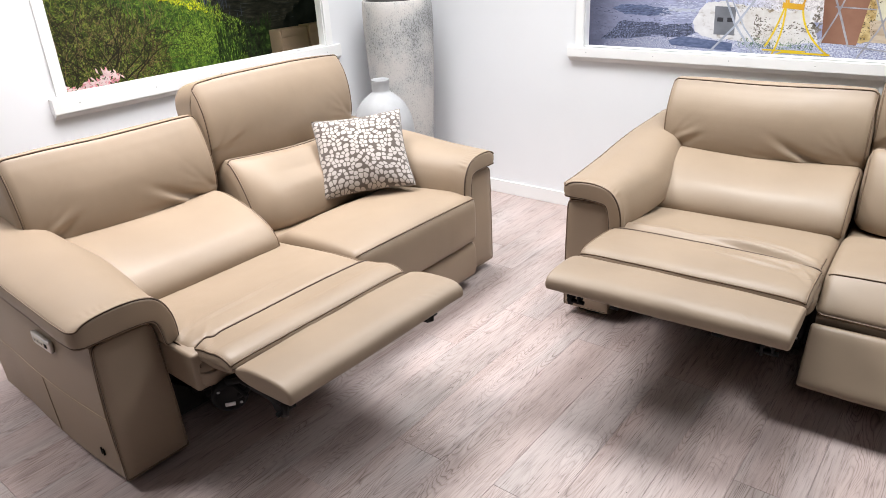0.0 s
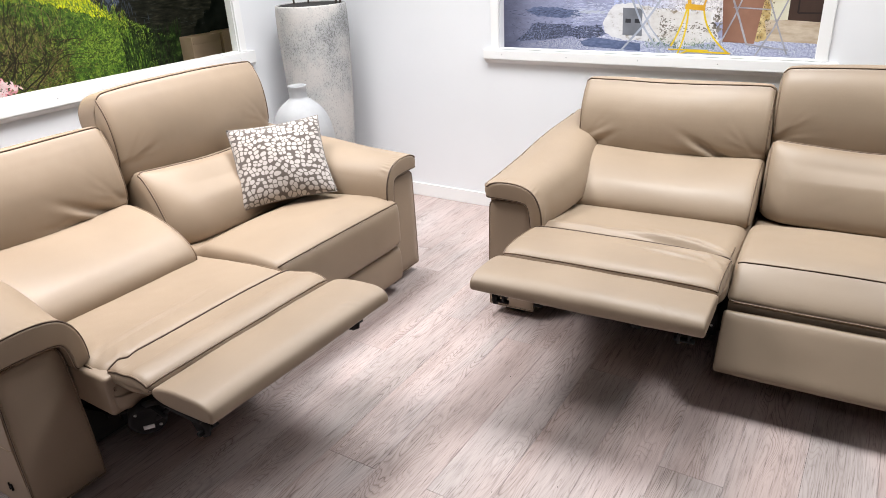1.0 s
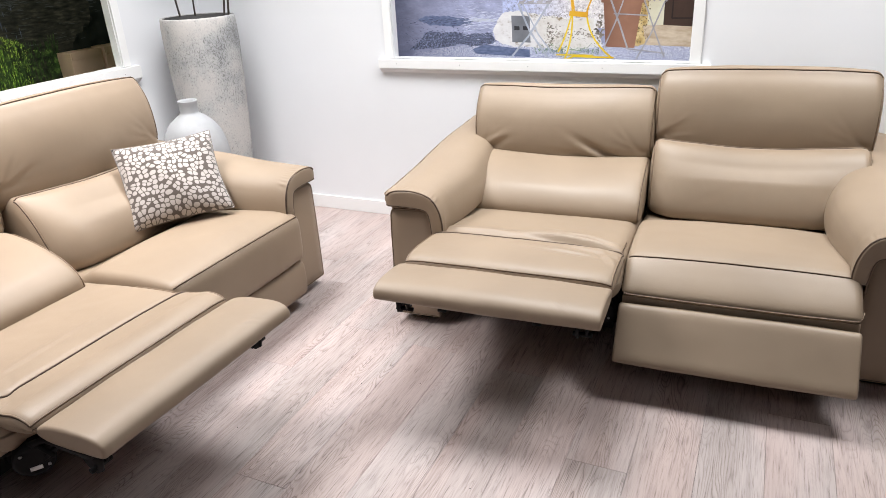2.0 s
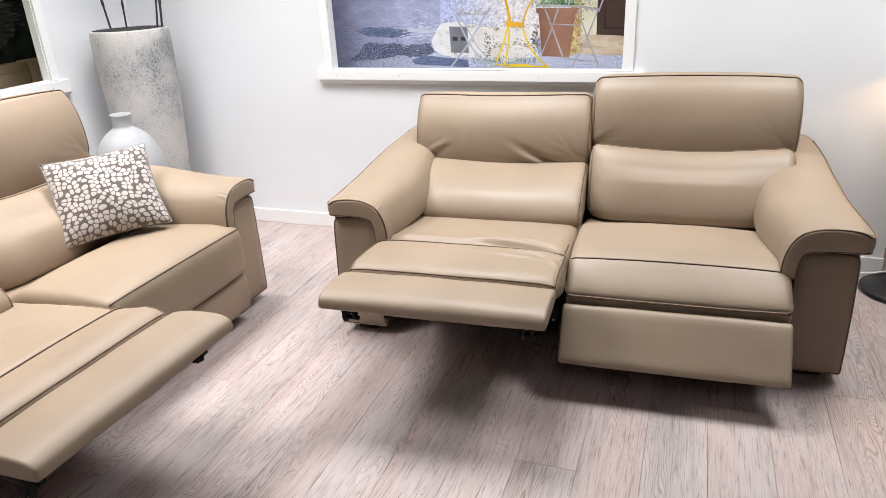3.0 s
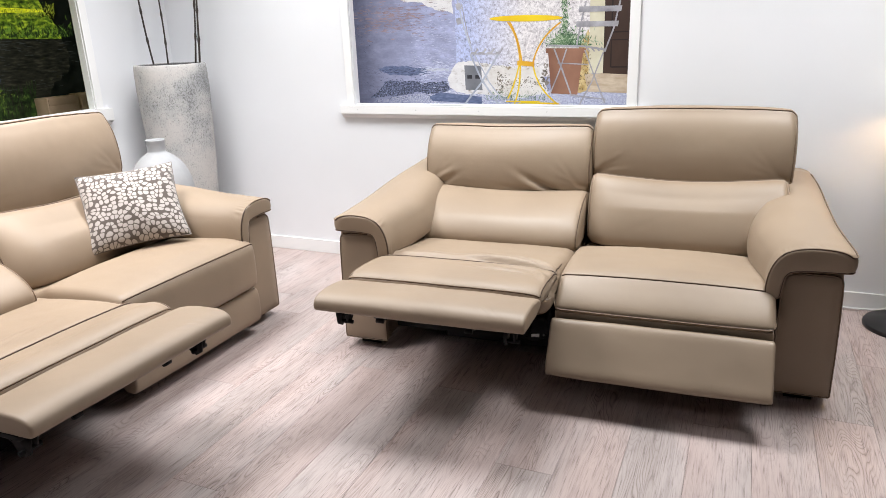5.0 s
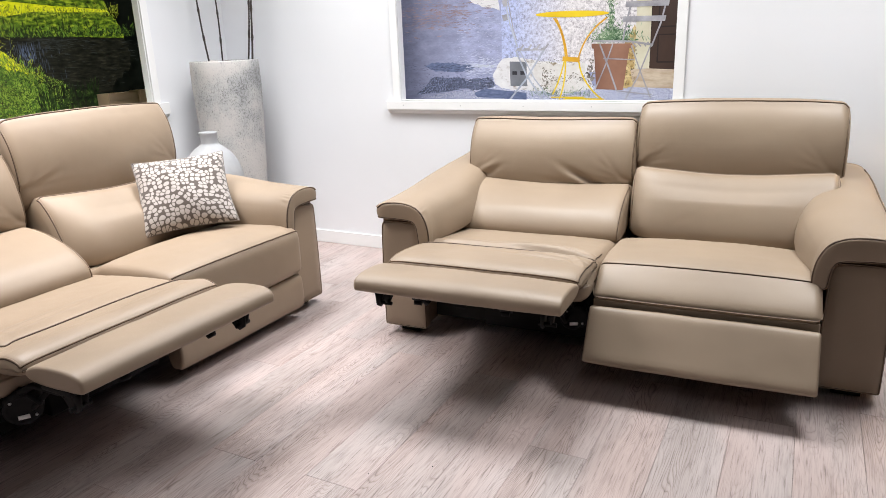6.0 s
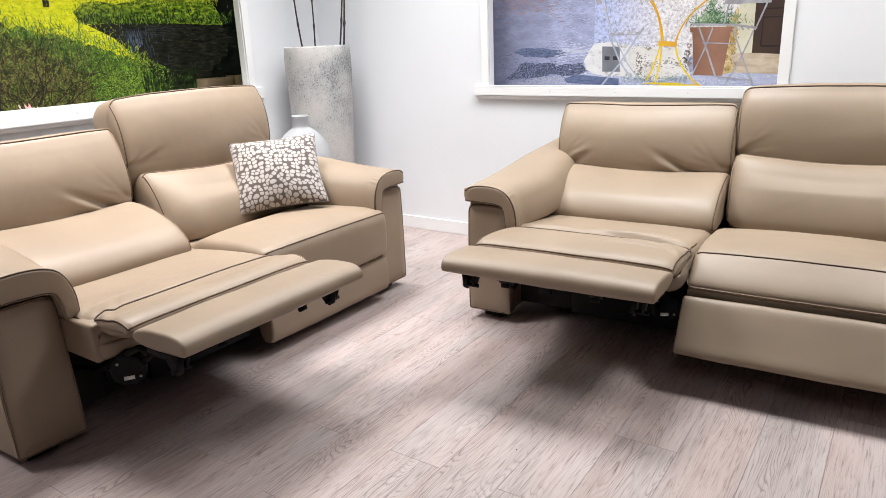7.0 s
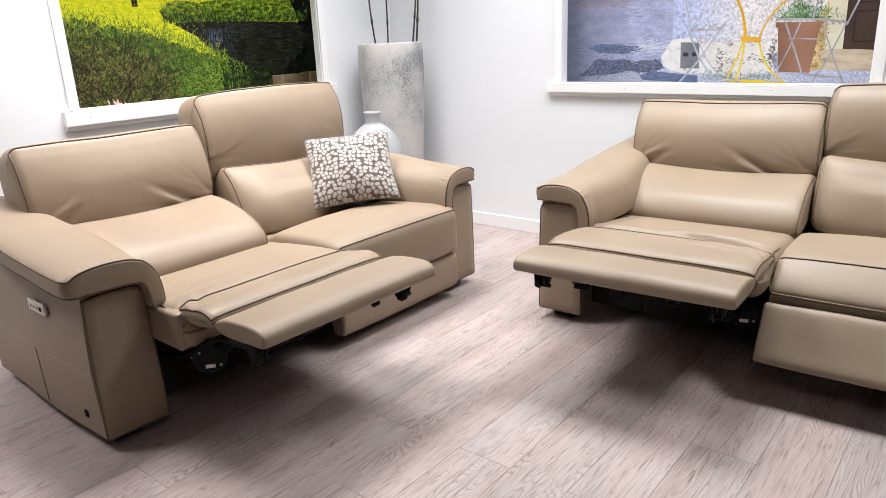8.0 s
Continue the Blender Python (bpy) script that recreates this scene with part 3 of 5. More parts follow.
def build_sofa(m, label, open_panel, head2, head1, lumb_forward, switch, shift, seam, arms, folds):
    # shift: how far the back cushions sit towards the first arm
    sofa = thing("sofa", m, label, "sofa", "reclining sofas")
    first, second = arms
    build_arm(sofa, False, switch, *first)
    build_arm(sofa, True, False, *second)
    a0, a1 = 0.222, 1.006
    c0, c1 = 1.012, 1.802

    # frame and back shell
    part("back_shell", box(0.1, 0.84, 0.05, 1.925, 1.0, 0.7, 0.03, 3), LEATHER, sofa)
    part("base", box(0.2, 0.14, 0.06, 1.825, 0.86, 0.325, 0.01), DARK, sofa, "black lining under the seats")

    # seat that is opened: cushion, fold, footrest
    def seat_dip(q):
        s = (q.x - a0) / (a1 - a0)
        if q.z > 0.41:
            q = q + Vector((0, 0, -0.008 * math.exp(-((q.y - 0.2) / 0.2) ** 2) * math.sin(math.pi * min(1, max(0, s)))))
            q = ridges(q)
            q.z -= 0.012 * (math.exp(-((q.y - seam + 0.009) / 0.022) ** 2) if q.y > seam - 0.009 else 1.0)
        return q

    def ridges(q):
        """Folds of slack leather near the seam."""
        if q.z > 0.42:
            for (u, v, du, dv, dep, w) in folds:
                ln = math.hypot(du, dv)
                a, b = ((q.x - u) * du + (q.y - v) * dv) / ln, (-(q.x - u) * dv + (q.y - v) * du) / ln
                f = math.exp(-(a / ln) ** 2)
                q = q + Vector((0, 0, dep * f * (math.exp(-(b / w) ** 2) - 0.7 * math.exp(-((b + 1.9 * w) / w) ** 2))))
        return q

    pd = Pad([(0.75, 0.33), (0.75, 0.40), (0.5, 0.422), (0.2, 0.457), (0.0, 0.472), (-0.06, 0.475 if seam < -0.1 else 0.472), (-0.14, 0.474 if seam < -0.1 else 0.455), (-0.19, 0.45 if seam < -0.1 else 0.435), (-0.2, 0.40), (-0.196, 0.36), (-0.185, 0.343), (-0.15, 0.338)], a0, a1 + 0.004, 0.05, 0.012, 70, 240, 2, seat_dip)
    seat = part("seat_cushion", pd.mesh(), LEATHER, sofa)
    if switch:
        b = box(a0 - 0.006, -0.178, 0.338, a0 + 0.115, 0.2, 0.452, 0.012, 3)
        for w in b.verts:
            w.co.z += 0.018 * min(1.0, max(0.0, (0.05 - w.co.y) / 0.2)) * (1 if w.co.z > 0.4 else 0)
        part("seat_side", b, LEATHER, seat)
    for e in (0, 1):
        i, j = (-0.19, 0.44), (0.1, 0.463)
        part("piping", pd.hoop(e, i, j) if pd.nearest(*i) < pd.nearest(*j) else pd.hoop(e, j, i), PIPING, seat)

    def fold_wave(q):
        s = abs(2 * (q.x - a0) / (a1 - a0) - 1)
        q = q + Vector((0, 0.006 * s ** 6 * (1 if q.y < -0.2 else 0), -0.012 * s ** 10))
        return ridges(q)
    pd = Pad([(seam + 0.006, 0.455), (seam, 0.482), (seam - 0.024, 0.488), (seam - 0.09, 0.497), (-0.27, 0.508), (-0.325, 0.502), (-0.352, 0.482), (-0.345, 0.456), (-0.26, 0.437), (-0.15, 0.44)], a0 + (0.018 if switch else -0.002), a1 + 0.002, 0.024, 0.003, 70, 170, 2, fold_wave)
    fold = part("calf_pad", pd.mesh(), LEATHER, sofa)
    part("piping", pd.along(seam - 0.007, 0.483, out=0.003), PIPING, fold)
    part("piping", pd.along(-0.345, 0.492), PIPING, fold)
    part("piping", pd.along(-0.350, 0.474), PIPING, fold)
    for e in (0, 1):
        i, j = (seam - 0.007, 0.483), (-0.345, 0.492)
        part("piping", pd.hoop(e, i, j) if pd.nearest(*i) < pd.nearest(*j) else pd.hoop(e, j, i), PIPING, fold)

    def foot_shape(q):
        s = abs(2 * (q.x - a0) / (a1 - a0) - 1)
        q = q + Vector((0, -0.004 * s ** 10, 0.0028 * (0.4 + noise.noise(q * 30)) * math.sin(150 * q.x + 130 * q.y + 5 * noise.noise(q * 20)) * math.exp(-((q.x - 0.88) / 0.045) ** 2 - ((q.y + 0.555) / 0.022) ** 2)))
        return q
    pd = Pad([(-0.335, 0.448), (-0.345, 0.478), (-0.42, 0.497), (-0.52, 0.503), (-0.562, 0.499), (-0.588, 0.486), (-0.597, 0.467), (-0.594, 0.446), (-0.572, 0.440), (-0.4, 0.432)], a0 + (0.03 if switch else -0.006), a1 + (0.014 if switch else 0.002), 0.010, 0.004, 90, 110, 2, foot_shape)
    foot = part("footrest", pd.mesh(), LEATHER, sofa)
    part("underside", box(a0 + 0.05, -0.535, 0.430, a1 - 0.05, -0.38, 0.445, 0.003), BLACK, foot, "black board under the footrest")
    # metalwork under the footrest
    for u in (a0 + 0.07, a1 - 0.07):
        s = 1 if u < 0.6 else -1
        b = tube([(u, -0.47, 0.437), (u, -0.43, 0.40), (u, -0.30, 0.395), (u, -0.05, 0.26), (u, 0.2, 0.2)], 0.011, 6)
        tube([(u + 0.02 * s, -0.40, 0.43), (u + 0.02 * s, -0.18, 0.25), (u + 0.02 * s, 0.05, 0.3)], 0.009, 6, bm=b)
        tube([(u + 0.01 * s, -0.3, 0.33), (u + 0.01 * s, -0.02, 0.4), (u + 0.01 * s, 0.25, 0.3)], 0.008, 6, bm=b)
        br = part("linkage", b, BLACK, sofa, "black steel recliner linkage")
        b = box(u - 0.035, -0.53, 0.42, u + 0.035, -0.40, 0.436, 0.003)
        loft([[(x, -0.545, 0.43), (x, -0.535, 0.372), (x, -0.508, 0.356), (x, -0.48, 0.372), (x, -0.44, 0.43)] for x in (u - 0.016, u - 0.010)], bm=b)
        loft([[(x, -0.535, 0.43), (x, -0.52, 0.38), (x, -0.495, 0.366), (x, -0.46, 0.40), (x, -0.42, 0.43)] for x in (u + 0.014, u + 0.020)], bm=b)
        tube([(u - 0.03, -0.508, 0.374), (u + 0.034, -0.508, 0.374)], 0.008, 8, bm=b)
        tube([(u - 0.024, -0.475, 0.41), (u + 0.03, -0.475, 0.41)], 0.006, 8, bm=b)
        part("hinge_bracket", b, BLACK, br)
        b = loft([[(x, -0.535, 0.436), (x, -0.52, 0.405), (x, -0.495, 0.392), (x, -0.44, 0.436)] for x in (u + 0.15 * s - 0.02, u + 0.15 * s + 0.02)])
        tube([(u + 0.15 * s - 0.014, -0.512, 0.394), (u + 0.15 * s + 0.014, -0.512, 0.394)], 0.010, 8, bm=b)
        part("bump_stop", b, BLACK, br)
    # added black block, stands for the shaded space round the mechanism
    part("dark_filler", box(0.5, 0.02, 0.10, 0.97, 0.16, 0.33, 0.008), BLACK, sofa, "black block added to darken the space by the mechanism")
    part("cross_bar", tube([(a0 + 0.05, -0.02, 0.25), (a1 - 0.05, -0.02, 0.25)], 0.012, 8), BLACK, sofa)
    # drive motor, its round face turned outwards
    turn = Matrix.Translation((0.30 if switch else 0.93, -0.205 if switch else -0.10, 0.302 if switch else 0.25)) @ Matrix.Rotation(math.radians(-35 if switch else 20), 4, "Z") @ Matrix.Rotation(math.radians(97), 4, "X")
    mb = lathe([(0.001, -0.05), (0.05, -0.05), (0.056, -0.045), (0.056, 0.02), (0.053, 0.024), (0.044, 0.026), (0.042, 0.023), (0.001, 0.023)], 32)
    bmesh.ops.transform(mb, matrix=turn, verts=mb.verts)
    mu = 0.28 if switch else 0.87
    box(mu, -0.18, 0.31, mu + 0.08, 0.12, 0.35, 0.008, bm=mb)
    motor = part("motor", mb, BLACK, sofa, "black drive motor with a white label")
    b = box(-0.018, -0.034, 0.0225, 0.014, -0.020, 0.0245)
    bmesh.ops.transform(b, matrix=turn, verts=b.verts)
    part("motor_label", b, WHITE_LABEL, motor, "small white printed label")
    for x, y in ((0.032, -0.026), (-0.03, 0.03)):
        b = lathe([(0.001, 0.0), (0.005, 0.0), (0.005, 0.003), (0.001, 0.005)], 10)
        bmesh.ops.transform(b, matrix=turn @ Matrix.Translation((x, y, 0.023)), verts=b.verts)
        part("bolt", b, STEEL, motor)
    plate = part("gear_plate", box(0.34, 0.03, 0.16, 0.40, 0.05, 0.30, 0.004), BLACK, sofa, "black steel gear plate")
    for uu, z in ((0.355, 0.25), (0.372, 0.235), (0.356, 0.205), (0.39, 0.265)):
        b = lathe([(0.001, 0.0), (0.005, 0.0), (0.005, 0.004), (0.001, 0.006)], 10)
        for w in b.verts:
            w.co = Vector((uu + w.co.x, 0.03 - w.co.z, z + w.co.y))
        part("bolt", b, STEEL, plate)

    # back of the opened seat
    lf = lumb_forward

    def lumb_shape(q):
        s = (q.x - a0) / (a1 - a0)
        q = q + Vector((0, 0, -0.022 * math.sin(math.pi * min(1, max(0, s))) * max(0, min(1, (q.z - 0.55) / 0.08))))
        return q
    pd = Pad([(0.80, 0.44), (0.78, 0.60), (0.71, 0.634), (0.645, 0.632), (0.54 - 0.3 * lf, 0.608), (0.44 - 0.7 * lf, 0.562), (0.378 - lf, 0.505), (0.358 - lf, 0.455), (0.375 - lf, 0.42), (0.45 - 0.6 * lf, 0.405)], 0.165, 1.014 - 1.4 * shift, 0.035, 0.01, 44, 72, 2, lumb_shape)
    lum = part("lumbar_cushion", pd.mesh(), LEATHER, sofa)
    part("piping", pd.hoop(1, (0.378 - lf, 0.44), (0.655, 0.622)) if pd.nearest(0.378 - lf, 0.44) < pd.nearest(0.655, 0.622) else pd.hoop(1, (0.655, 0.622), (0.378 - lf, 0.44)), PIPING, lum)

    def fan(q, u, z, way, back):
        """Fine slack creases running in from a lower corner at (u, z)."""
        if q.y < back and abs(q.x - u) < 0.3:
            for du, dz, off, dep in ((0.10, 0.03, 0.012, 0.002), (0.085, 0.055, 0.03, 0.0016), (0.06, 0.075, 0.045, 0.0014), (0.12, 0.008, 0.0, 0.0018)):
                q = crease(q, u + way * (0.05 + 0.4 * off), 0.76, z + 0.02 + off, way * du, dz, dep, 0.009)
        return q

    def head_shape(q):
        q = fan(q, 0.16, 0.635, 1, 0.84)
        q = fan(q, 1.0 - shift, 0.635, -1, 0.84)
        lo = max(0, min(1, (0.78 - q.z) / 0.16))
        if q.y < 0.84:
            q = crease(q, 0.80, 0.76, 0.655, -0.10, 0.05, 0.019, 0.015)
            q = crease(q, 0.27, 0.76, 0.66, 0.06, 0.035, 0.009, 0.014)
            q = crease(q, 0.68, 0.76, 0.645, -0.1, 0.012, 0.006, 0.012)
        s = (q.x - 0.14) / 0.86
        hi = max(0, min(1, (q.z - 0.8) / 0.1))
        return q + Vector((0, 0, -(0.02 * lo + 0.018 * hi) * math.sin(math.pi * min(1, max(0, s)))))
    h = head1
    full = 0.0 if switch else 0.013
    pd = Pad([(0.77, 0.585), (0.717, 0.61), (0.70 - 0.6 * full, 0.655), (0.702 - full, 0.735), (0.722 - full, 0.82), (0.75 - 0.7 * full, h - 0.055), (0.772, h - 0.02), (0.781, h - 0.006), (0.79, h - 0.001), (0.80, h - 0.001), (0.86, h - 0.014), (0.91, h - 0.034), (0.94, h - 0.08), (0.93, 0.72), (0.89, 0.6)], 0.158 - 0.3 * shift, (1.012 - 1.1 * shift if switch else 1.018), 0.035, 0.02, 100, 150, 2, head_shape, 0.04)
    hd = part("headrest", pd.mesh(), LEATHER, sofa)
    part("piping", pd.along(0.783, h - 0.004), PIPING, hd)
    for e in (0, 1):
        i, j = (0.715, 0.64), (0.783, h - 0.004)
        part("piping", pd.hoop(e, i, j) if pd.nearest(*i) < pd.nearest(*j) else pd.hoop(e, j, i), PIPING, hd)

    # closed or half opened seat
    if open_panel:
        out = [(0.75, 0.33), (0.75, 0.42), (0.5, 0.436), (0.2, 0.468), (0.0, 0.472), (-0.045, 0.456), (-0.09, 0.428), (-0.14, 0.388), (-0.16, 0.362), (-0.148, 0.345)]
        top_e, low_e = (-0.04, 0.462), (-0.157, 0.362)
    else:
        out = [(0.75, 0.33), (0.75, 0.43), (0.5, 0.446), (0.2, 0.478), (-0.03, 0.48), (-0.082, 0.462), (-0.084, 0.36), (-0.082, 0.262), (-0.06, 0.245), (0.2, 0.25)]
        top_e, low_e = (-0.077, 0.468), (-0.08, 0.25)

    def seat2_shape(q):
        s = (q.x - c0) / (c1 - c0)
        if q.z > 0.40:
            q = q + Vector((0, 0, -0.03 * min(1, max(0, (q.y - 0.36) / 0.1))))
        if q.z > 0.44:
            q = q + Vector((0, 0, 0.014 * math.sin(math.pi * min(1, max(0, s))) ** 0.7 * min(1, max(0, (q.y + 0.08) / 0.12))))
        return q
    pd = Pad(out, c0, c1, 0.032, 0.007, 44, 120, 2, seat2_shape)
    seat = part("seat_cushion", pd.mesh(), LEATHER, sofa)
    part("piping", pd.along(*top_e), PIPING, seat)
    if open_panel:
        part("piping", pd.along(*low_e), PIPING, seat)
        part("front_rail", box(c0 + 0.006, -0.152, 0.29, c1 - 0.006, 0.2, 0.352, 0.006), LEATHER, sofa)
        pn = Pad([(-0.13, 0.30), (-0.165, 0.33), (-0.19, 0.328), (-0.222, 0.28), (-0.262, 0.217), (-0.297, 0.164), (-0.295, 0.146), (-0.265, 0.136), (-0.21, 0.18)], c0 - 0.002, c1 - 0.002, 0.010, 0.004, 36, 80, 2)
    else:
        pn = Pad([(0.02, 0.06), (0.02, 0.235), (-0.04, 0.238), (-0.066, 0.228), (-0.07, 0.15), (-0.068, 0.075), (-0.05, 0.058)], c0 - 0.002, c1 - 0.002, 0.012, 0.003, 36, 56, 2)
    part("footrest_panel", pn.mesh(), LEATHER, sofa)

    # back of the second seat
    def lumb2_shape(q):
        s = (q.x - c0) / (1.89 - c0)
        if q.y < 0.66 and head2 < 1.03:
            q = crease(q, 1.42, 0.55, 0.60, 0.015, 0.05, 0.0016, 0.010)
            q = crease(q, 1.28, 0.55, 0.53, 0.05, 0.03, 0.0012, 0.012)
        q = q + Vector((0, 0.07 * max(0, 1 - s / 0.16) ** 2 * max(0, min(1, (0.72 - q.y) / 0.2)), 0))
        return q + Vector((0, 0, -0.036 * math.sin(math.pi * min(1, max(0, s))) * max(0, min(1, (q.z - 0.6) / 0.08))))
    k, kb = (0.03, 0.06) if head2 > 1.03 else (0.0, 0.0)
    if kb:
        side = [(0.83, 0.44), (0.83, 0.66), (0.77, 0.695 + k), (0.71, 0.707 + k), (0.665, 0.707 + k), (0.60 + 0.6 * kb, 0.694 + 0.8 * k), (0.515 + kb, 0.655 + 0.4 * k), (0.452 + kb, 0.59), (0.422 + kb, 0.515), (0.418 + kb, 0.45), (0.45 + kb, 0.42), (0.55, 0.41)]
    else:
        side = [(0.83, 0.44), (0.83, 0.66), (0.77, 0.698), (0.71, 0.718), (0.662, 0.730), (0.632, 0.725), (0.598, 0.700), (0.562, 0.655), (0.530, 0.602), (0.505, 0.545), (0.490, 0.495), (0.486, 0.455), (0.50, 0.425), (0.55, 0.41)]
    pd = Pad(side, c0 + 0.008 - 0.5 * shift, 1.885 - shift, 0.04, 0.01, 44, 90, 2, lumb2_shape, 0.03)
    lum = part("lumbar_cushion", pd.mesh(), LEATHER, sofa)
    part("piping", pd.along(0.69, 0.70 + k), PIPING, lum)
    for e in (0, 1):
        i, j = (0.425 + kb, 0.45), (0.69, 0.70 + k)
        part("piping", pd.hoop(e, i, j) if pd.nearest(*i) < pd.nearest(*j) else pd.hoop(e, j, i), PIPING, lum)

    def head2_shape(q):
        q = fan(q, 1.01 - shift, head2 - 0.31, 1, 0.86)
        q = fan(q, 1.88 - shift, head2 - 0.31, -1, 0.86)
        if q.y < 0.86:
            q = crease(q, 1.08, 0.78, head2 - 0.27, 0.07, 0.04, 0.003, 0.016)
        s = (q.x - 1.0) / 0.88
        lo = max(0, min(1, (head2 - 0.2 - q.z) / 0.1))
        return q + Vector((0, 0, -0.012 * math.sin(math.pi * min(1, max(0, s))) * lo))
    h = head2
    pd = Pad([(0.80, h - 0.40), (0.755, h - 0.37), (0.732 - 0.5 * full, h - 0.30), (0.729 - full, h - 0.21), (0.742 - full, h - 0.12), (0.764 - 0.7 * full, h - 0.056), (0.787, h - 0.02), (0.795, h - 0.006), (0.803, h - 0.001), (0.815, h - 0.001), (0.875, h - 0.012), (0.94, h - 0.034), (0.97, h - 0.08), (0.955, h - 0.2), (0.92, h - 0.39)], 1.014 - 1.2 * shift, (1.887 - 1.2 * shift if switch else 1.902), 0.035, 0.02, 100, 150, 2, head2_shape, 0.045)
    hd = part("headrest", pd.mesh(), LEATHER, sofa)
    part("piping", pd.along(0.798, h - 0.004), PIPING, hd)
    for e in (0, 1):
        i, j = (0.75, h - 0.3), (0.798, h - 0.004)
        part("piping", pd.hoop(e, i, j) if pd.nearest(*i) < pd.nearest(*j) else pd.hoop(e, j, i), PIPING, hd)
    part("headrest_post", box(1.25, 0.86, 0.55, 1.65, 0.92, h - 0.25, 0.01), BLACK, sofa)
    return sofa


build_sofa(pose(0.0, 3.40, 0, 0, 0, 3.0), "beige leather two-seat sofa, one footrest out and one half lowered", True, 1.010, 0.936, 0.0, False, 0.0, -0.036, ((0.0, 0.0, 0.624, 0.048), (0.018, -0.024, 0.610, 0.058)),
           [(0.80, 0.014, 0.22, -0.035, 0.019, 0.015), (0.50, 0.03, 0.26, -0.012, 0.013, 0.020), (0.86, 0.06, 0.13, -0.05, 0.014, 0.013), (0.88, -0.085, 0.14, -0.03, 0.005, 0.013), (0.96, -0.15, 0.04, -0.07, 0.007, 0.013), (0.80, -0.135, 0.14, -0.02, 0.005, 0.012)])
build_sofa(pose(-0.567, 1.60, 0, 0, 0, 89.4), "beige leather two-seat sofa, one seat reclined and one closed", False, 1.068, 0.952, 0.06, True, 0.045, -0.142, ((0.045, 0.0, 0.630, 0.058), (-0.008, 0.0, 0.622, 0.048)),
           [(0.30, -0.13, 0.05, 0.07, 0.007, 0.014), (0.26, -0.04, 0.05, 0.05, 0.005, 0.012), (0.5, -0.01, 0.2, 0.01, 0.003, 0.014)])


# ---- throw cushion on the sofa ----
def throw_cushion():
    L = pose(-0.567, 1.60, 0, 0, 0, 89.4)
    bl, br, tl, tr = (Vector(p) for p in ((1.350, 0.490, 0.478), (1.678, 0.190, 0.515), (1.490, 0.672, 0.802), (1.822, 0.396, 0.826)))
    nrm = (br - bl).cross(tl - bl).normalized()
    if nrm.y > 0:
        nrm = -nrm
    th = thing("throw_cushion", L, "square cushion with a printed pattern of pale pebbles on taupe", "cushion")
    n = 34
    bm = bmesh.new()
    uvl = bm.loops.layers.uv.new("UVMap")

    def place(i, j, side):
        s, t = i / n, j / n
        # edges drawn in between the corners
        a = 0.035 * math.sin(math.pi * t)
        c = 0.035 * math.sin(math.pi * s)
        s2, t2 = a + s * (1 - 2 * a), c + t * (1 - 2 * c)
        p = bl.lerp(br, s2).lerp(tl.lerp(tr, s2), t2)
        e = (max(0, 1 - abs(2 * s - 1) ** 2.4) * max(0, 1 - abs(2 * t - 1) ** 2.4)) ** 0.55
        w = 0.006 * math.sin(11 * s + 5 * t) * e
        return p + nrm * (side * (0.09 * e + w) + 0.012)
    for side in (1, -1):
        grid = [[bm.verts.new(place(i, j, side)) for j in range(n + 1)] for i in range(n + 1)]
        for i in range(n):
            for j in range(n):
                f = bm.faces.new((grid[i][j], grid[i + 1][j], grid[i + 1][j + 1], grid[i][j + 1]))
                for lp, (x, y) in zip(f.loops, ((i, j), (i + 1, j), (i + 1, j + 1), (i, j + 1))):
                    lp[uvl].uv = (x / n + (3.3 if side < 0 else 0), y / n)
    bmesh.ops.remove_doubles(bm, verts=bm.verts, dist=0.0005)
    part("cover", bm, PEBBLE, th)
    rim = [place(i, 0, 0) for i in range(n)] + [place(n, j, 0) for j in range(n)] + [place(n - i, n, 0) for i in range(n)] + [place(0, n - j, 0) for j in range(n)]
    part("piping", tube(rim, 0.0022, closed=True), mat("taupe_cord", (0.2, 0.17, 0.15), 0.8), th)


throw_cushion()


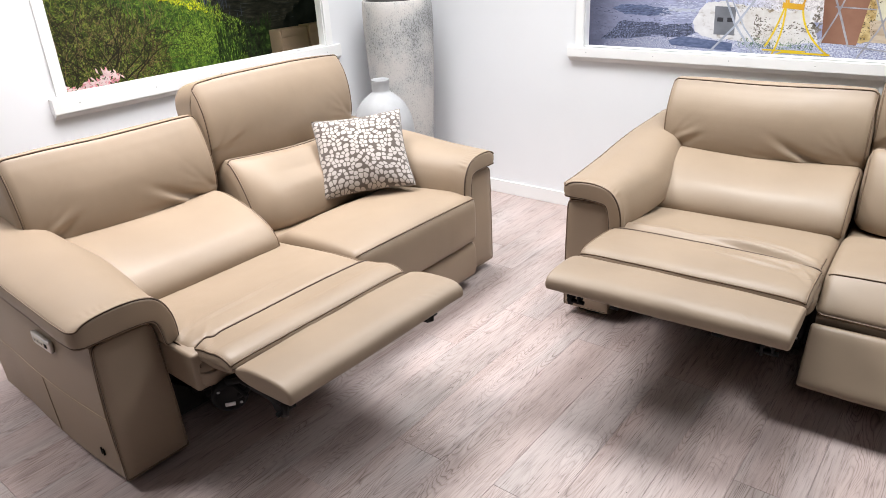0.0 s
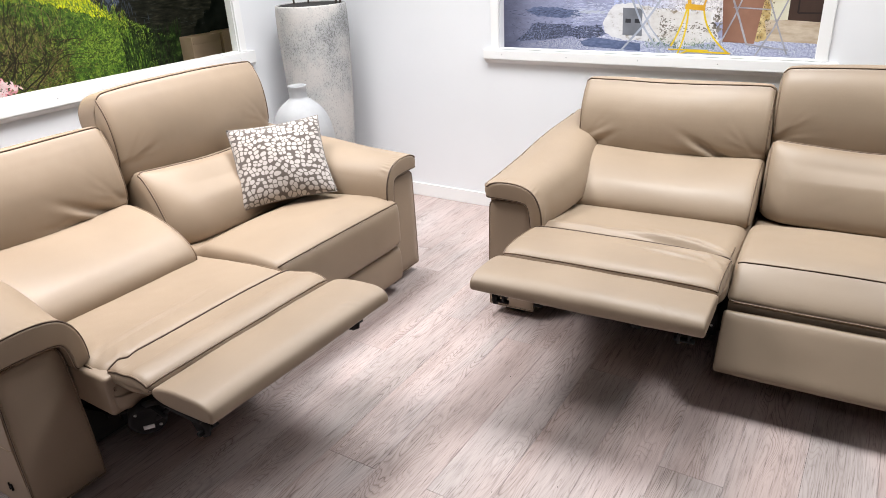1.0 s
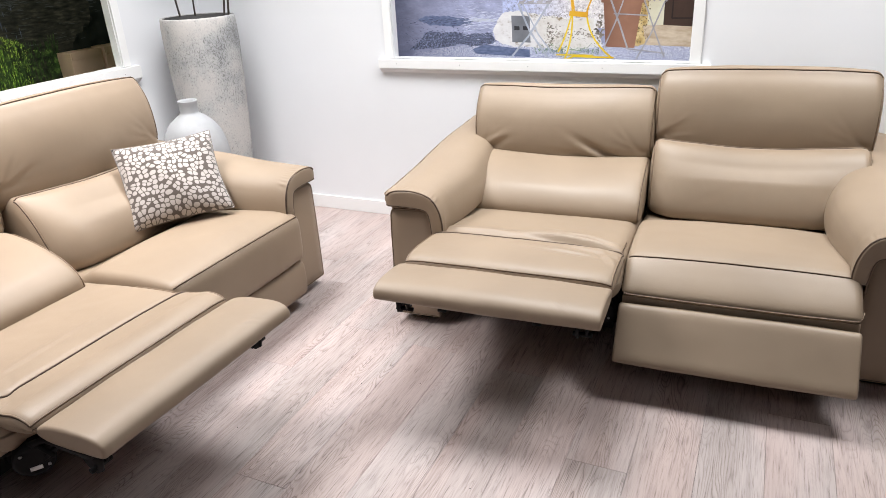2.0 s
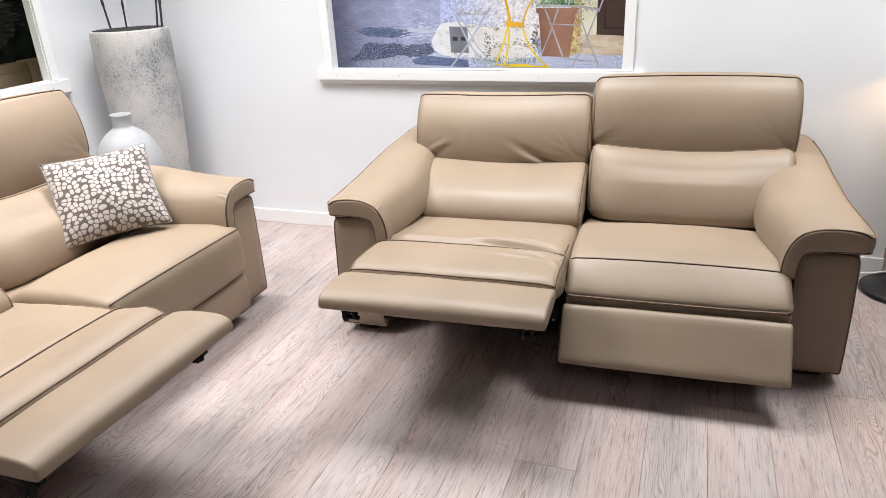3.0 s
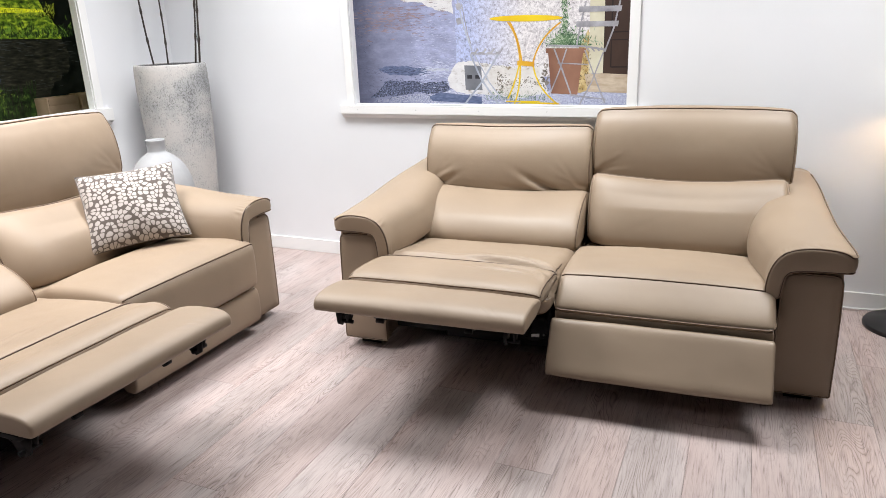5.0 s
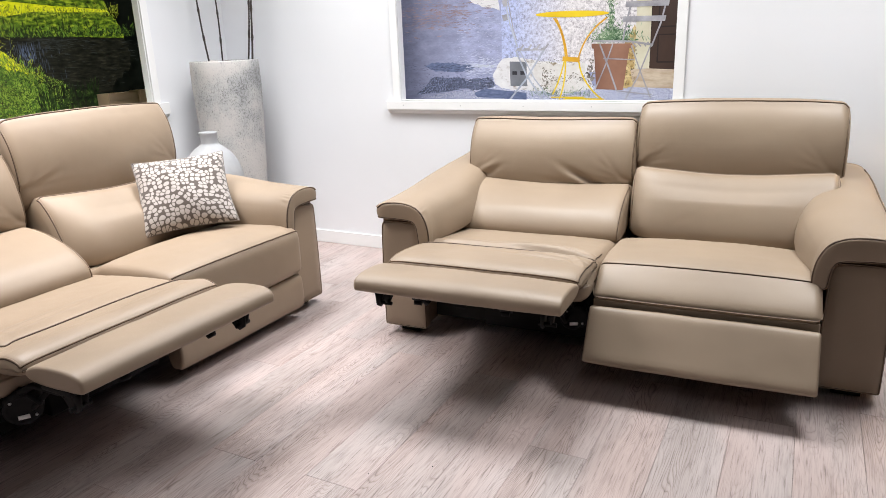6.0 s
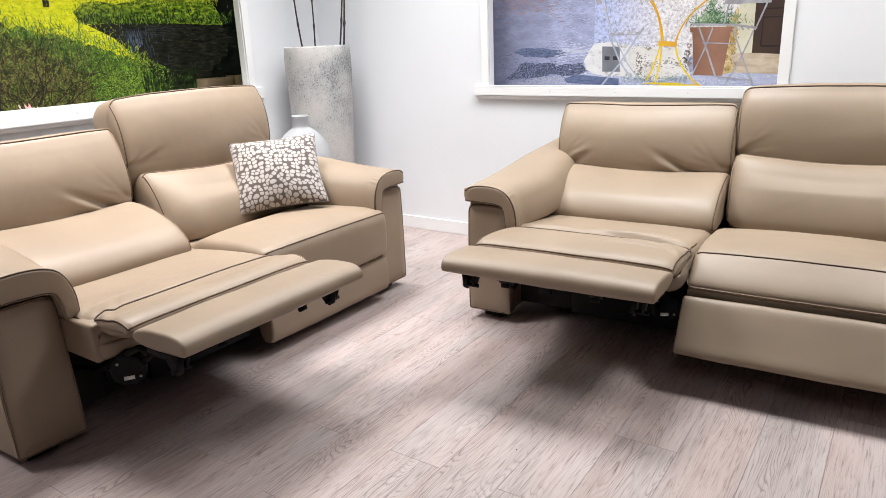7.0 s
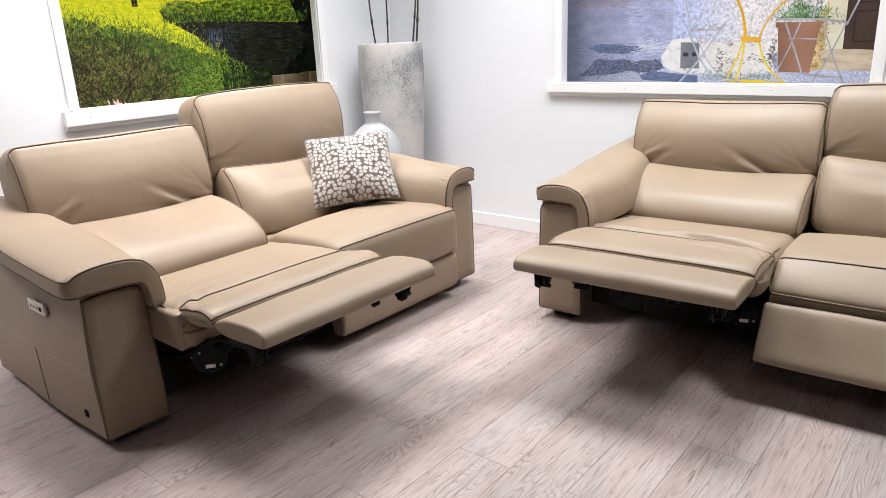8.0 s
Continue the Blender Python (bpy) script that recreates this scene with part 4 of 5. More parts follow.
# ---- vases in the corner ----
def tall_planter():
    th = thing("floor_vase", pose(-1.672, 4.262, 0), "tall pale floor vase of weathered plaster holding bare stems", "vase")
    outer = [(0.145, 0.0), (0.155, 0.012), (0.174, 0.25), (0.195, 0.6), (0.209, 0.9), (0.217, 1.1), (0.215, 1.2), (0.212, 1.252), (0.209, 1.26), (0.2, 1.26), (0.196, 1.25), (0.198, 1.0), (0.1, 0.99)]
    b = lathe(outer, 64)
    for v in b.verts:
        r = 0.0022 * noise.noise(v.co * 9) + 0.0012 * noise.noise(v.co * 30)
        d = Vector((v.co.x, v.co.y, 0)).normalized()
        v.co += d * r + Vector((0, 0, 0.001 * noise.noise(Vector((v.co.x, v.co.y, 3)) * 8) if v.co.z > 1.2 else 0))
    part("pot", b, CONCRETE, th)
    # dark disc just below the rim, the shade inside the mouth as colour
    part("mouth_shade", lathe([(0.199, 1.256), (0.1, 1.2565), (0.001, 1.257)], 48), DARK, th)
    for (x, y, lx, ly, h, r) in ((-0.115, 0.0, -0.10, -0.01, 1.0, 0.0062), (-0.05, 0.04, -0.02, 0.02, 0.95, 0.0055), (0.12, 0.07, 0.10, 0.06, 1.05, 0.006), (0.15, 0.07, 0.105, 0.03, 0.98, 0.0068)):
        pts, rad = [], []
        for k in range(41):
            t = k / 40
            wig = 0.004 * math.sin(9 * t + x * 40)
            pts.append((x + lx * t + wig, y + ly * t, 1.1 + h * t))
            near = min(abs(t - q) for q in (0.13, 0.3, 0.47, 0.64, 0.83))
            rad.append(r * (1 - 0.35 * t) * (1.55 if near < 0.011 else 1.0))
        part("stem", tube(pts, r, 8, radii=rad), BAMBOO, th, "dark bare bamboo stem")


def bottle_vase():
    th = thing("vase", pose(-1.478, 3.858, 0), "pale grey matt ceramic vase with a narrow neck", "vase")
    prof = [(0.09, 0.0), (0.10, 0.008), (0.14, 0.2), (0.170, 0.38), (0.183, 0.5), (0.180, 0.58), (0.163, 0.66), (0.128, 0.725), (0.085, 0.765), (0.058, 0.782), (0.050, 0.790), (0.049, 0.80), (0.049, 0.83), (0.053, 0.848), (0.054, 0.857), (0.050, 0.86), (0.042, 0.855), (0.038, 0.8), (0.035, 0.7)]
    sm = chaikin([Vector(p) for p in prof], 1, False)
    part("body", lathe([(p.x, p.y) for p in sm], 56), CERAMIC, th)


tall_planter()
bottle_vase()


# ---- standing lamp by the doorway ----
LAMP = (2.405, 4.405)


def floor_lamp():
    th = thing("floor_lamp", pose(LAMP[0], LAMP[1], 0), "standing lamp with a black disc base and brass stem", "lamp")
    part("base_plate", lathe([(0.001, 0.0), (0.168, 0.0), (0.172, 0.006), (0.172, 0.016), (0.168, 0.022), (0.05, 0.026), (0.001, 0.026)], 56), mat("black_lacquer", (0.012, 0.012, 0.013), 0.35), th)
    part("collar", lathe([(0.001, 0.026), (0.045, 0.026), (0.045, 0.031), (0.016, 0.04), (0.001, 0.04)], 32), BRASS, th)
    part("stem", tube([(0, 0, 0.03), (0, 0, 1.3)], 0.012, 16), BRASS, th)
    shade = mat("lamp_shade", (0.85, 0.78, 0.66), 0.8, Transmission_Weight=0.0, Subsurface_Weight=0.0)
    sb = loft([[(r * math.cos(2 * math.pi * k / 40), r * math.sin(2 * math.pi * k / 40), z) for k in range(40)] for r, z in ((0.15, 1.0), (0.11, 1.25), (0.107, 1.25), (0.147, 1.0))], close_ends=False)
    part("shade", sb, shade, th)
    bulb = mat("bulb", (1, 0.85, 0.6), 0.4, Emission_Color=(1.0, 0.66, 0.36, 1), Emission_Strength=LAMP_GLOW)
    part("bulb", lathe([(0.001, 1.04), (0.02, 1.05), (0.03, 1.08), (0.02, 1.11), (0.012, 1.13), (0.001, 1.13)], 20), bulb, th)
    pts = chaikin([Vector(p) for p in ((-0.02, -0.12, 0.03), (-0.09, -0.2, 0.006), (-0.02, -0.23, 0.006), (0.1, -0.2, 0.006), (0.2, -0.05, 0.006))], 3, False)
    part("cord", tube(pts, 0.004, 8), BLACK, th, "black lamp cord")


LAMP_GLOW = 75.0
floor_lamp()


# ---- ceiling lights (their light falls on the sofas from above) ----
def ceiling_panel(x, y, sx, sy, watts, spread, color):
    th = thing("ceiling_light", pose(x, y, HC), "unseen square recessed ceiling light panel", "ceiling light", "ceiling lights")
    b = box(-sx / 2 - 0.02, -sy / 2 - 0.02, -0.012, -sx / 2, sy / 2 + 0.02, 0.0)
    box(sx / 2, -sy / 2 - 0.02, -0.012, sx / 2 + 0.02, sy / 2 + 0.02, 0.0, bm=b)
    box(-sx / 2, -sy / 2 - 0.02, -0.012, sx / 2, -sy / 2, 0.0, bm=b)
    box(-sx / 2, sy / 2, -0.012, sx / 2, sy / 2 + 0.02, 0.0, bm=b)
    part("frame", b, TRIM, th, smooth=False)
    ld = bpy.data.lights.new("panel_light", "AREA")
    ld.shape, ld.size, ld.size_y, ld.energy, ld.color = "RECTANGLE", sx, sy, watts, color
    ld.spread = math.radians(spread)
    lo = new("panel_light", ld)
    lo.matrix_world = pose(x, y, HC - 0.014)


for row in LIGHTS:
    ceiling_panel(*row)


# ---- pictures behind the windows ----
def sheet(name, pts, y, material, parent, label=""):
    """A flat printed shape in the picture's plane: pts are (x, z)."""
    bm = bmesh.new()
    bm.faces.new([bm.verts.new((p[0], y, p[1])) for p in pts])
    return part(name, bm, material, parent, label, False)


def band(name, pts, w, y, material, parent):
    """A flat printed stroke of width w along pts."""
    ps = [Vector(p) for p in pts]
    bm = bmesh.new()
    rows = []
    for i, p in enumerate(ps):
        d = (ps[min(i + 1, len(ps) - 1)] - ps[max(i - 1, 0)]).normalized()
        nrm = Vector((-d.y, d.x)) * (w[i] if isinstance(w, (list, tuple)) else w) / 2
        rows.append((bm.verts.new((p.x + nrm.x, y, p.y + nrm.y)), bm.verts.new((p.x - nrm.x, y, p.y - nrm.y))))
    for a, b in zip(rows, rows[1:]):
        bm.faces.new((a[0], b[0], b[1], a[1]))
    return part(name, bm, material, parent, "", False)


def ragged(pts, amp=0.01, n=90, k=9.0):
    """An uneven, torn-looking outline through pts."""
    ring = resample([Vector(p) for p in pts], n)
    out = []
    for i, p in enumerate(ring):
        d = (ring[(i + 1) % n] - ring[i - 1]).normalized()
        w = noise.noise(Vector((p.x * k, p.y * k * 2, 1.7))) + 0.7 * noise.noise(Vector((p.x * k * 5, p.y * k * 5, 4.1)))
        out.append((p.x - d.y * w * amp, p.y + d.x * w * amp))
    return out


def bow(a, b, c, n=12):
    """A smooth arc from a to c, drawn towards b."""
    a, b, c = Vector(a), Vector(b), Vector(c)
    return [a * (1 - t) ** 2 + b * 2 * t * (1 - t) + c * t * t for t in (k / n for k in range(n + 1))]


def scatter(th, rnd, name, count, area, ink, lo, hi, w, aim, tilt, y):
    """Many small printed brush marks; area() gives the place of each."""
    bm = bmesh.new()
    for k in range(count):
        x, z = area()
        a = aim + rnd.gauss(0, tilt)
        ln = rnd.uniform(lo, hi)
        d, s = Vector((math.cos(a), math.sin(a))) * ln, Vector((-math.sin(a), math.cos(a))) * w * rnd.uniform(0.4, 1.2)
        c = Vector((x, z))
        yy = y - 0.0000006 * k
        bm.faces.new([bm.verts.new((p.x, yy, p.y)) for p in (c - s * 0.6, c + d * 0.5 - s, c + d, c + d * 0.5 + s, c + s * 0.6)])
    tagged(part(name, bm, ink, th, "", False), kind="stuff")


def cafe_print():
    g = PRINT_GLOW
    th = thing("street_picture", pose(0.107, 4.742, -0.043) @ Matrix.Diagonal((1, 0.3, 1, 1)), "printed picture of a village street with a yellow cafe table, glow added", "picture")
    road = print_ink("ink_road", [(0.3, (0.31, 0.33, 0.48)), (0.5, (0.45, 0.48, 0.68)), (0.7, (0.62, 0.66, 0.92))], 9.0, g, (1, 1, 2.2), 10.0, 0.78, ((-0.84, (0.24, 0.235, 0.25)), (-0.25, (0.95, 0.95, 1.0))))
    gravel = print_ink("ink_gravel", [(0.38, (0.24, 0.26, 0.4)), (0.5, (0.58, 0.61, 0.86)), (0.62, (0.95, 0.97, 1.0))], 150.0, g, (1, 1, 1.6), 6.0, 0.6, ((-0.8, (0.3, 0.3, 0.36)), (-0.1, (1.0, 1.0, 1.0))))
    wall = print_ink("ink_wall", [(0.36, (0.36, 0.34, 0.36)), (0.46, (0.72, 0.70, 0.73)), (0.58, (1.0, 0.99, 1.0))], 62.0, 1.15 * g, (1, 1, 1), 8.0, 0.8, ((0.02, (0.62, 0.70, 1.0)), (0.36, (0.96, 0.93, 0.93))))
    stone = print_ink("ink_stone", [(0.28, (0.14, 0.11, 0.08)), (0.36, (0.5, 0.45, 0.4)), (0.44, (0.86, 0.84, 0.86)), (0.7, (1.0, 0.99, 1.0))], 17.0, g, (1, 1, 1.5), 8.0, 0.7)
    dark = print_ink("ink_shade", [(0.38, (0.02, 0.025, 0.04)), (0.5, (0.10, 0.12, 0.2)), (0.64, (0.34, 0.38, 0.6))], 150.0, g)
    shade = print_ink("ink_pool", [(0.3, (0.07, 0.10, 0.22)), (0.7, (0.22, 0.27, 0.44))], 30.0, g, (1, 1, 3))
    yellow = print_ink("ink_yellow", [(0.3, (0.9, 0.58, 0.01)), (0.7, (1.0, 0.75, 0.02))], 6.0, g)
    amber = print_ink("ink_amber", [(0.3, (0.75, 0.36, 0.02)), (0.7, (0.95, 0.55, 0.04))], 8.0, g)
    slat = print_ink("ink_slat", [(0.3, (0.30, 0.29, 0.32)), (0.7, (0.58, 0.57, 0.62))], 14.0, g)
    pale = print_ink("ink_pale", [(0.3, (0.42, 0.46, 0.56)), (0.7, (0.70, 0.74, 0.85))], 6.0, g)
    box_ink = print_ink("ink_box", [(0.3, (0.18, 0.19, 0.22)), (0.7, (0.3, 0.31, 0.35))], 6.0, g)
    hole = print_ink("ink_hole", [(0.3, (0.02, 0.02, 0.03)), (0.7, (0.05, 0.05, 0.06))], 6.0, g)
    pot = print_ink("ink_pot", [(0.3, (0.30, 0.14, 0.09)), (0.7, (0.46, 0.24, 0.16))], 5.0, g, (1, 1, 1), 6.0, 0.6, ((0.49, (0.62, 0.55, 0.52)), (0.62, (1.0, 1.0, 1.0))))
    leaf = print_ink("ink_leaf", [(0.35, (0.03, 0.09, 0.04)), (0.55, (0.12, 0.24, 0.11)), (0.7, (0.36, 0.48, 0.30))], 30.0, g)
    door = print_ink("ink_door", [(0.3, (0.03, 0.016, 0.012)), (0.7, (0.085, 0.045, 0.032))], 4.0, g, (1, 1, 0.4))
    door_edge = print_ink("ink_door_edge", [(0.3, (0.012, 0.007, 0.006)), (0.7, (0.03, 0.017, 0.012))], 4.0, g)
    cream = print_ink("ink_cream", [(0.3, (0.68, 0.62, 0.44)), (0.7, (0.88, 0.84, 0.66))], 7.0, g)
    sand = print_ink("ink_sand", [(0.3, (0.5, 0.36, 0.24)), (0.7, (0.86, 0.74, 0.58))], 9.0, g, (1, 1, 3))
    ochre = print_ink("ink_ochre", [(0.35, (0.45, 0.28, 0.08)), (0.65, (0.88, 0.7, 0.36))], 25.0, g)
    part("backing_board", box(-0.95, 0.002, 0.8, 1.4, 0.02, 2.2, 0.002), WALL, th)
    for x in (-0.9, 1.3):
        part("batten", box(x, -0.306, 0.8, x + 0.05, 0.001, 2.2, 0.002), WALL, th, "white fixing batten")
    sheet("road", [(-0.84, 0.85), (1.29, 0.85), (1.29, 2.2), (-0.84, 2.2)], 0.0, road, th)
    # foreground gravel
    sheet("gravel", ragged([(-0.78, 0.9), (1.29, 0.9), (1.29, 1.1), (0.75, 1.09), (0.3, 1.09), (-0.1, 1.1), (-0.28, 1.08), (-0.6, 1.04)], 0.012), -0.0012, gravel, th)
    sheet("shade_patch", ragged([(-0.58, 1.222), (-0.52, 1.245), (-0.4, 1.238), (-0.26, 1.222), (-0.245, 1.2), (-0.33, 1.186), (-0.5, 1.19)], 0.007, 160, 14.0), -0.0016, shade, th)
    sheet("light_patch", ragged([(-0.26, 1.228), (-0.1, 1.224), (-0.1, 1.206), (-0.24, 1.212)], 0.006), -0.0018, pale, th)
    sheet("shade_patch", ragged([(-0.64, 1.05), (-0.57, 1.11), (-0.53, 1.15), (-0.4, 1.155), (-0.27, 1.14), (-0.12, 1.148), (-0.09, 1.1), (-0.2, 1.075), (-0.3, 1.085), (-0.45, 1.06)], 0.010, 200, 14.0), -0.0016, dark, th)
    sheet("kerb_slab", [(-0.24, 1.06), (-0.16, 1.085), (0.1, 1.06), (0.1, 1.02), (-0.22, 1.035)], -0.0049, shade, th)
    sheet("stone_terrace", ragged([(-0.42, 1.62), (-0.25, 1.585), (-0.063, 1.525), (-0.063, 2.2), (-0.5, 2.2)], 0.02), -0.0016, stone, th)
    # marks of the rough road
    mk = random.Random(8)
    night = print_ink("ink_night", [(0.3, (0.03, 0.04, 0.09)), (0.7, (0.09, 0.11, 0.2))], 20.0, g)
    frost = print_ink("ink_frost", [(0.3, (0.6, 0.64, 0.86)), (0.7, (0.8, 0.84, 1.0))], 20.0, g)
    steel_blue = print_ink("ink_steel_blue", [(0.3, (0.2, 0.22, 0.33)), (0.7, (0.28, 0.31, 0.45))], 20.0, g)
    scatter(th, mk, "road_mark", 420, lambda: (mk.gauss(-0.38, 0.13), mk.gauss(1.12, 0.028)), night, 0.004, 0.014, 0.0016, 0.0, 0.3, -0.0030)
    scatter(th, mk, "road_mark", 130, lambda: (mk.gauss(-0.42, 0.10), mk.gauss(1.212, 0.012)), night, 0.006, 0.03, 0.0014, 0.0, 0.1, -0.0034)
    scatter(th, mk, "road_mark", 260, lambda: (mk.uniform(-0.3, 0.0), mk.gauss(1.205, 0.035)), frost, 0.008, 0.04, 0.0018, 0.0, 0.1, -0.0037)
    scatter(th, mk, "road_mark", 300, lambda: (mk.uniform(-0.82, -0.1), mk.uniform(1.2, 1.6)), steel_blue, 0.006, 0.03, 0.0009, 0.0, 0.12, -0.0040)
    scatter(th, mk, "road_mark", 260, lambda: (mk.uniform(-0.35, -0.06), mk.uniform(1.22, 1.5)), frost, 0.006, 0.03, 0.0008, 0.0, 0.2, -0.0043)
    scatter(th, mk, "road_mark", 260, lambda: (mk.uniform(-0.82, -0.6), mk.uniform(0.95, 1.6)), night, 0.002, 0.007, 0.0008, 0.0, 0.3, -0.0046)
    mauve = print_ink("ink_mauve", [(0.3, (0.26, 0.19, 0.22)), (0.7, (0.46, 0.35, 0.38))], 20.0, g)
    scatter(th, mk, "road_mark", 420, lambda: (mk.gauss(-0.48, 0.13), mk.gauss(1.52, 0.05)), mauve, 0.01, 0.05, 0.0018, 0.0, 0.08, -0.0048)
    # house wall with its stone foot
    sheet("house_wall", [(-0.055, 1.2), (-0.055, 2.2), (0.735, 2.2), (0.735, 1.18), (0.4, 1.17), (0.1, 1.2)], -0.0052, wall, th)
    sheet("wall_foot", ragged([(-0.1, 1.11), (-0.11, 1.16), (-0.09, 1.215), (-0.05, 1.255), (0.02, 1.262), (0.12, 1.25), (0.2, 1.235), (0.36, 1.225), (0.46, 1.22), (0.5, 1.08), (0.3, 1.055), (0.1, 1.075), (-0.05, 1.09)], 0.012), -0.0056, stone, th)
    sheet("ochre_patch", ragged([(0.66, 1.30), (0.715, 1.42), (0.732, 1.40), (0.735, 1.1), (0.66, 1.08), (0.64, 1.2)], 0.015), -0.0057, ochre, th)
    sheet("door_jamb", [(0.722, 1.188), (0.722, 2.2), (0.80, 2.2), (0.80, 1.188)], -0.0060, cream, th)
    sheet("door_leaf", [(0.80, 1.186), (0.80, 2.2), (1.29, 2.2), (1.29, 1.16), (0.97, 1.175)], -0.0062, door, th)
    for z0, z1 in ((1.22, 1.36), (1.40, 1.62)):
        band("door_panel", [(0.84, z0), (0.84, z1), (1.0, z1), (1.0, z0), (0.84, z0)], 0.008, -0.0066, door_edge, th)
    sheet("threshold", [(0.70, 1.185), (0.80, 1.188), (1.29, 1.16), (1.29, 1.07), (0.72, 1.09)], -0.0064, sand, th)
    # meter box
    sheet("meter_box", [(-0.005, 1.24), (0.10, 1.236), (0.105, 1.098), (0.0, 1.10)], -0.0087, box_ink, th)
    for x in (0.012, 0.062):
        sheet("meter_window", [(x, 1.185), (x + 0.03, 1.184), (x + 0.03, 1.163), (x, 1.164)], -0.0090, hole, th)
    moss = print_ink("ink_moss", [(0.3, (0.06, 0.05, 0.03)), (0.7, (0.22, 0.17, 0.08))], 20.0, g)
    rock = print_ink("ink_rock", [(0.30, (0.08, 0.06, 0.04)), (0.37, (0.42, 0.34, 0.24)), (0.44, (0.82, 0.78, 0.75)), (0.7, (1.0, 0.98, 0.97))], 13.0, 0.95 * g, (1, 1, 1.3), 8.0, 0.65)
    sheet("rock_patch", ragged([(0.15, 1.235), (0.3, 1.225), (0.45, 1.22), (0.46, 1.1), (0.4, 1.075), (0.24, 1.08), (0.14, 1.13)], 0.012), -0.0078, rock, th)
    scatter(th, mk, "wall_mark", 130, lambda: (mk.gauss(0.28, 0.08), mk.gauss(1.105, 0.016)), moss, 0.001, 0.006, 0.0014, 0.2, 0.9, -0.0081)
    scatter(th, mk, "wall_mark", 90, lambda: (mk.uniform(0.12, 0.46), mk.gauss(1.237, 0.008)), moss, 0.002, 0.010, 0.0014, 0.0, 0.5, -0.0082)
    scatter(th, mk, "wall_mark", 160, lambda: (mk.uniform(0.66, 0.73), mk.uniform(1.10, 1.34)), moss, 0.003, 0.012, 0.0018, 0.8, 0.8, -0.0085)
    crack = print_ink("ink_crack", [(0.35, (0.10, 0.085, 0.07)), (0.6, (0.34, 0.30, 0.26))], 40.0, g)
    # dark hollows between the stones of the foot
    scatter(th, mk, "crevice", 60, lambda: (mk.gauss(0.215, 0.016), mk.uniform(1.075, 1.20)), crack, 0.004, 0.016, 0.004, 1.2, 0.9, -0.0079)
    scatter(th, mk, "crevice", 60, lambda: (mk.gauss(0.482, 0.012), mk.uniform(1.085, 1.24)), crack, 0.006, 0.02, 0.005, 1.57, 0.7, -0.0080)
    scatter(th, mk, "crevice", 70, lambda: (mk.uniform(0.22, 0.47), mk.gauss(1.145, 0.012)), crack, 0.004, 0.016, 0.0035, 0.0, 0.6, -0.00795)
    scatter(th, mk, "weed", 260, lambda: (mk.uniform(0.13, 0.48), mk.gauss(1.058, 0.012)), leaf, 0.004, 0.014, 0.0018, 1.57, 0.6, -0.0083)
    # pot with plant
    sheet("flower_pot", [(0.482, 1.325), (0.707, 1.32), (0.705, 1.295), (0.69, 1.295), (0.664, 1.074), (0.515, 1.08), (0.496, 1.298), (0.484, 1.3)], -0.0092, pot, th)
    rnd = random.Random(5)
    pale_leaf = print_ink("ink_pale_leaf", [(0.35, (0.30, 0.42, 0.28)), (0.6, (0.6, 0.7, 0.5))], 30.0, g)
    for ink, count, y in ((leaf, 420, -0.0098), (pale_leaf, 260, -0.0106), (leaf, 200, -0.0114)):
        bm = bmesh.new()
        for k in range(count):
            if rnd.random() < 0.74:
                cx, cz = 0.605 + 0.055 * rnd.gauss(0, 1), 1.335 + abs(rnd.gauss(0, 0.035))
                ang = 1.57 + rnd.gauss(0, 0.9)
            else:
                cx, cz = 0.585 + 0.012 * rnd.gauss(0, 1), 1.37 + 0.24 * rnd.random()
                ang = 1.57 + rnd.gauss(0, 0.7)
            ln, wd = rnd.uniform(0.006, 0.018), rnd.uniform(0.0014, 0.0032)
            d, s = Vector((math.cos(ang), math.sin(ang))) * ln, Vector((-math.sin(ang), math.cos(ang))) * wd
            c = Vector((cx, cz))
            yy = y - 0.000003 * k
            bm.faces.new([bm.verts.new((p.x, yy, p.y)) for p in (c - d, c + s, c + d, c - s)])
        tagged(part("leaf", bm, ink, th, "", False), kind="stuff")
    # yellow table
    y0 = -0.0125
    el = [(0.365 + 0.21 * math.cos(t), 1.487 + 0.017 * math.sin(t) - 0.012 * math.cos(t) * 0.4) for t in (2 * math.pi * k / 40 for k in range(40))]
    sheet("table_top", el, y0 - 0.001, yellow, th)
    for pts in (bow((0.262, 1.47), (0.325, 1.40), (0.335, 1.25)), bow((0.275, 1.47), (0.33, 1.38), (0.345, 1.25)), bow((0.565, 1.46), (0.44, 1.38), (0.41, 1.25))):
        band("table_leg", pts, 0.0085, y0, amber, th)
    band("table_ring", [(0.318, 1.249), (0.417, 1.24)], 0.026, y0 - 0.0006, amber, th)
    for pts in (bow((0.335, 1.25), (0.34, 1.1), (0.289, 0.995)), bow((0.41, 1.25), (0.42, 1.12), (0.547, 1.025)), bow((0.33, 1.24), (0.30, 1.12), (0.26, 1.05))):
        band("table_leg", pts, 0.0085, y0, yellow, th)
    band("table_foot", [(0.285, 1.0), (0.345, 1.028), (0.56, 1.024)], 0.009, y0, yellow, th)
    band("table_foot", [(0.25, 1.035), (0.45, 1.035)], 0.007, y0 - 0.0003, yellow, th)
    # folding chairs
    y1 = -0.0142
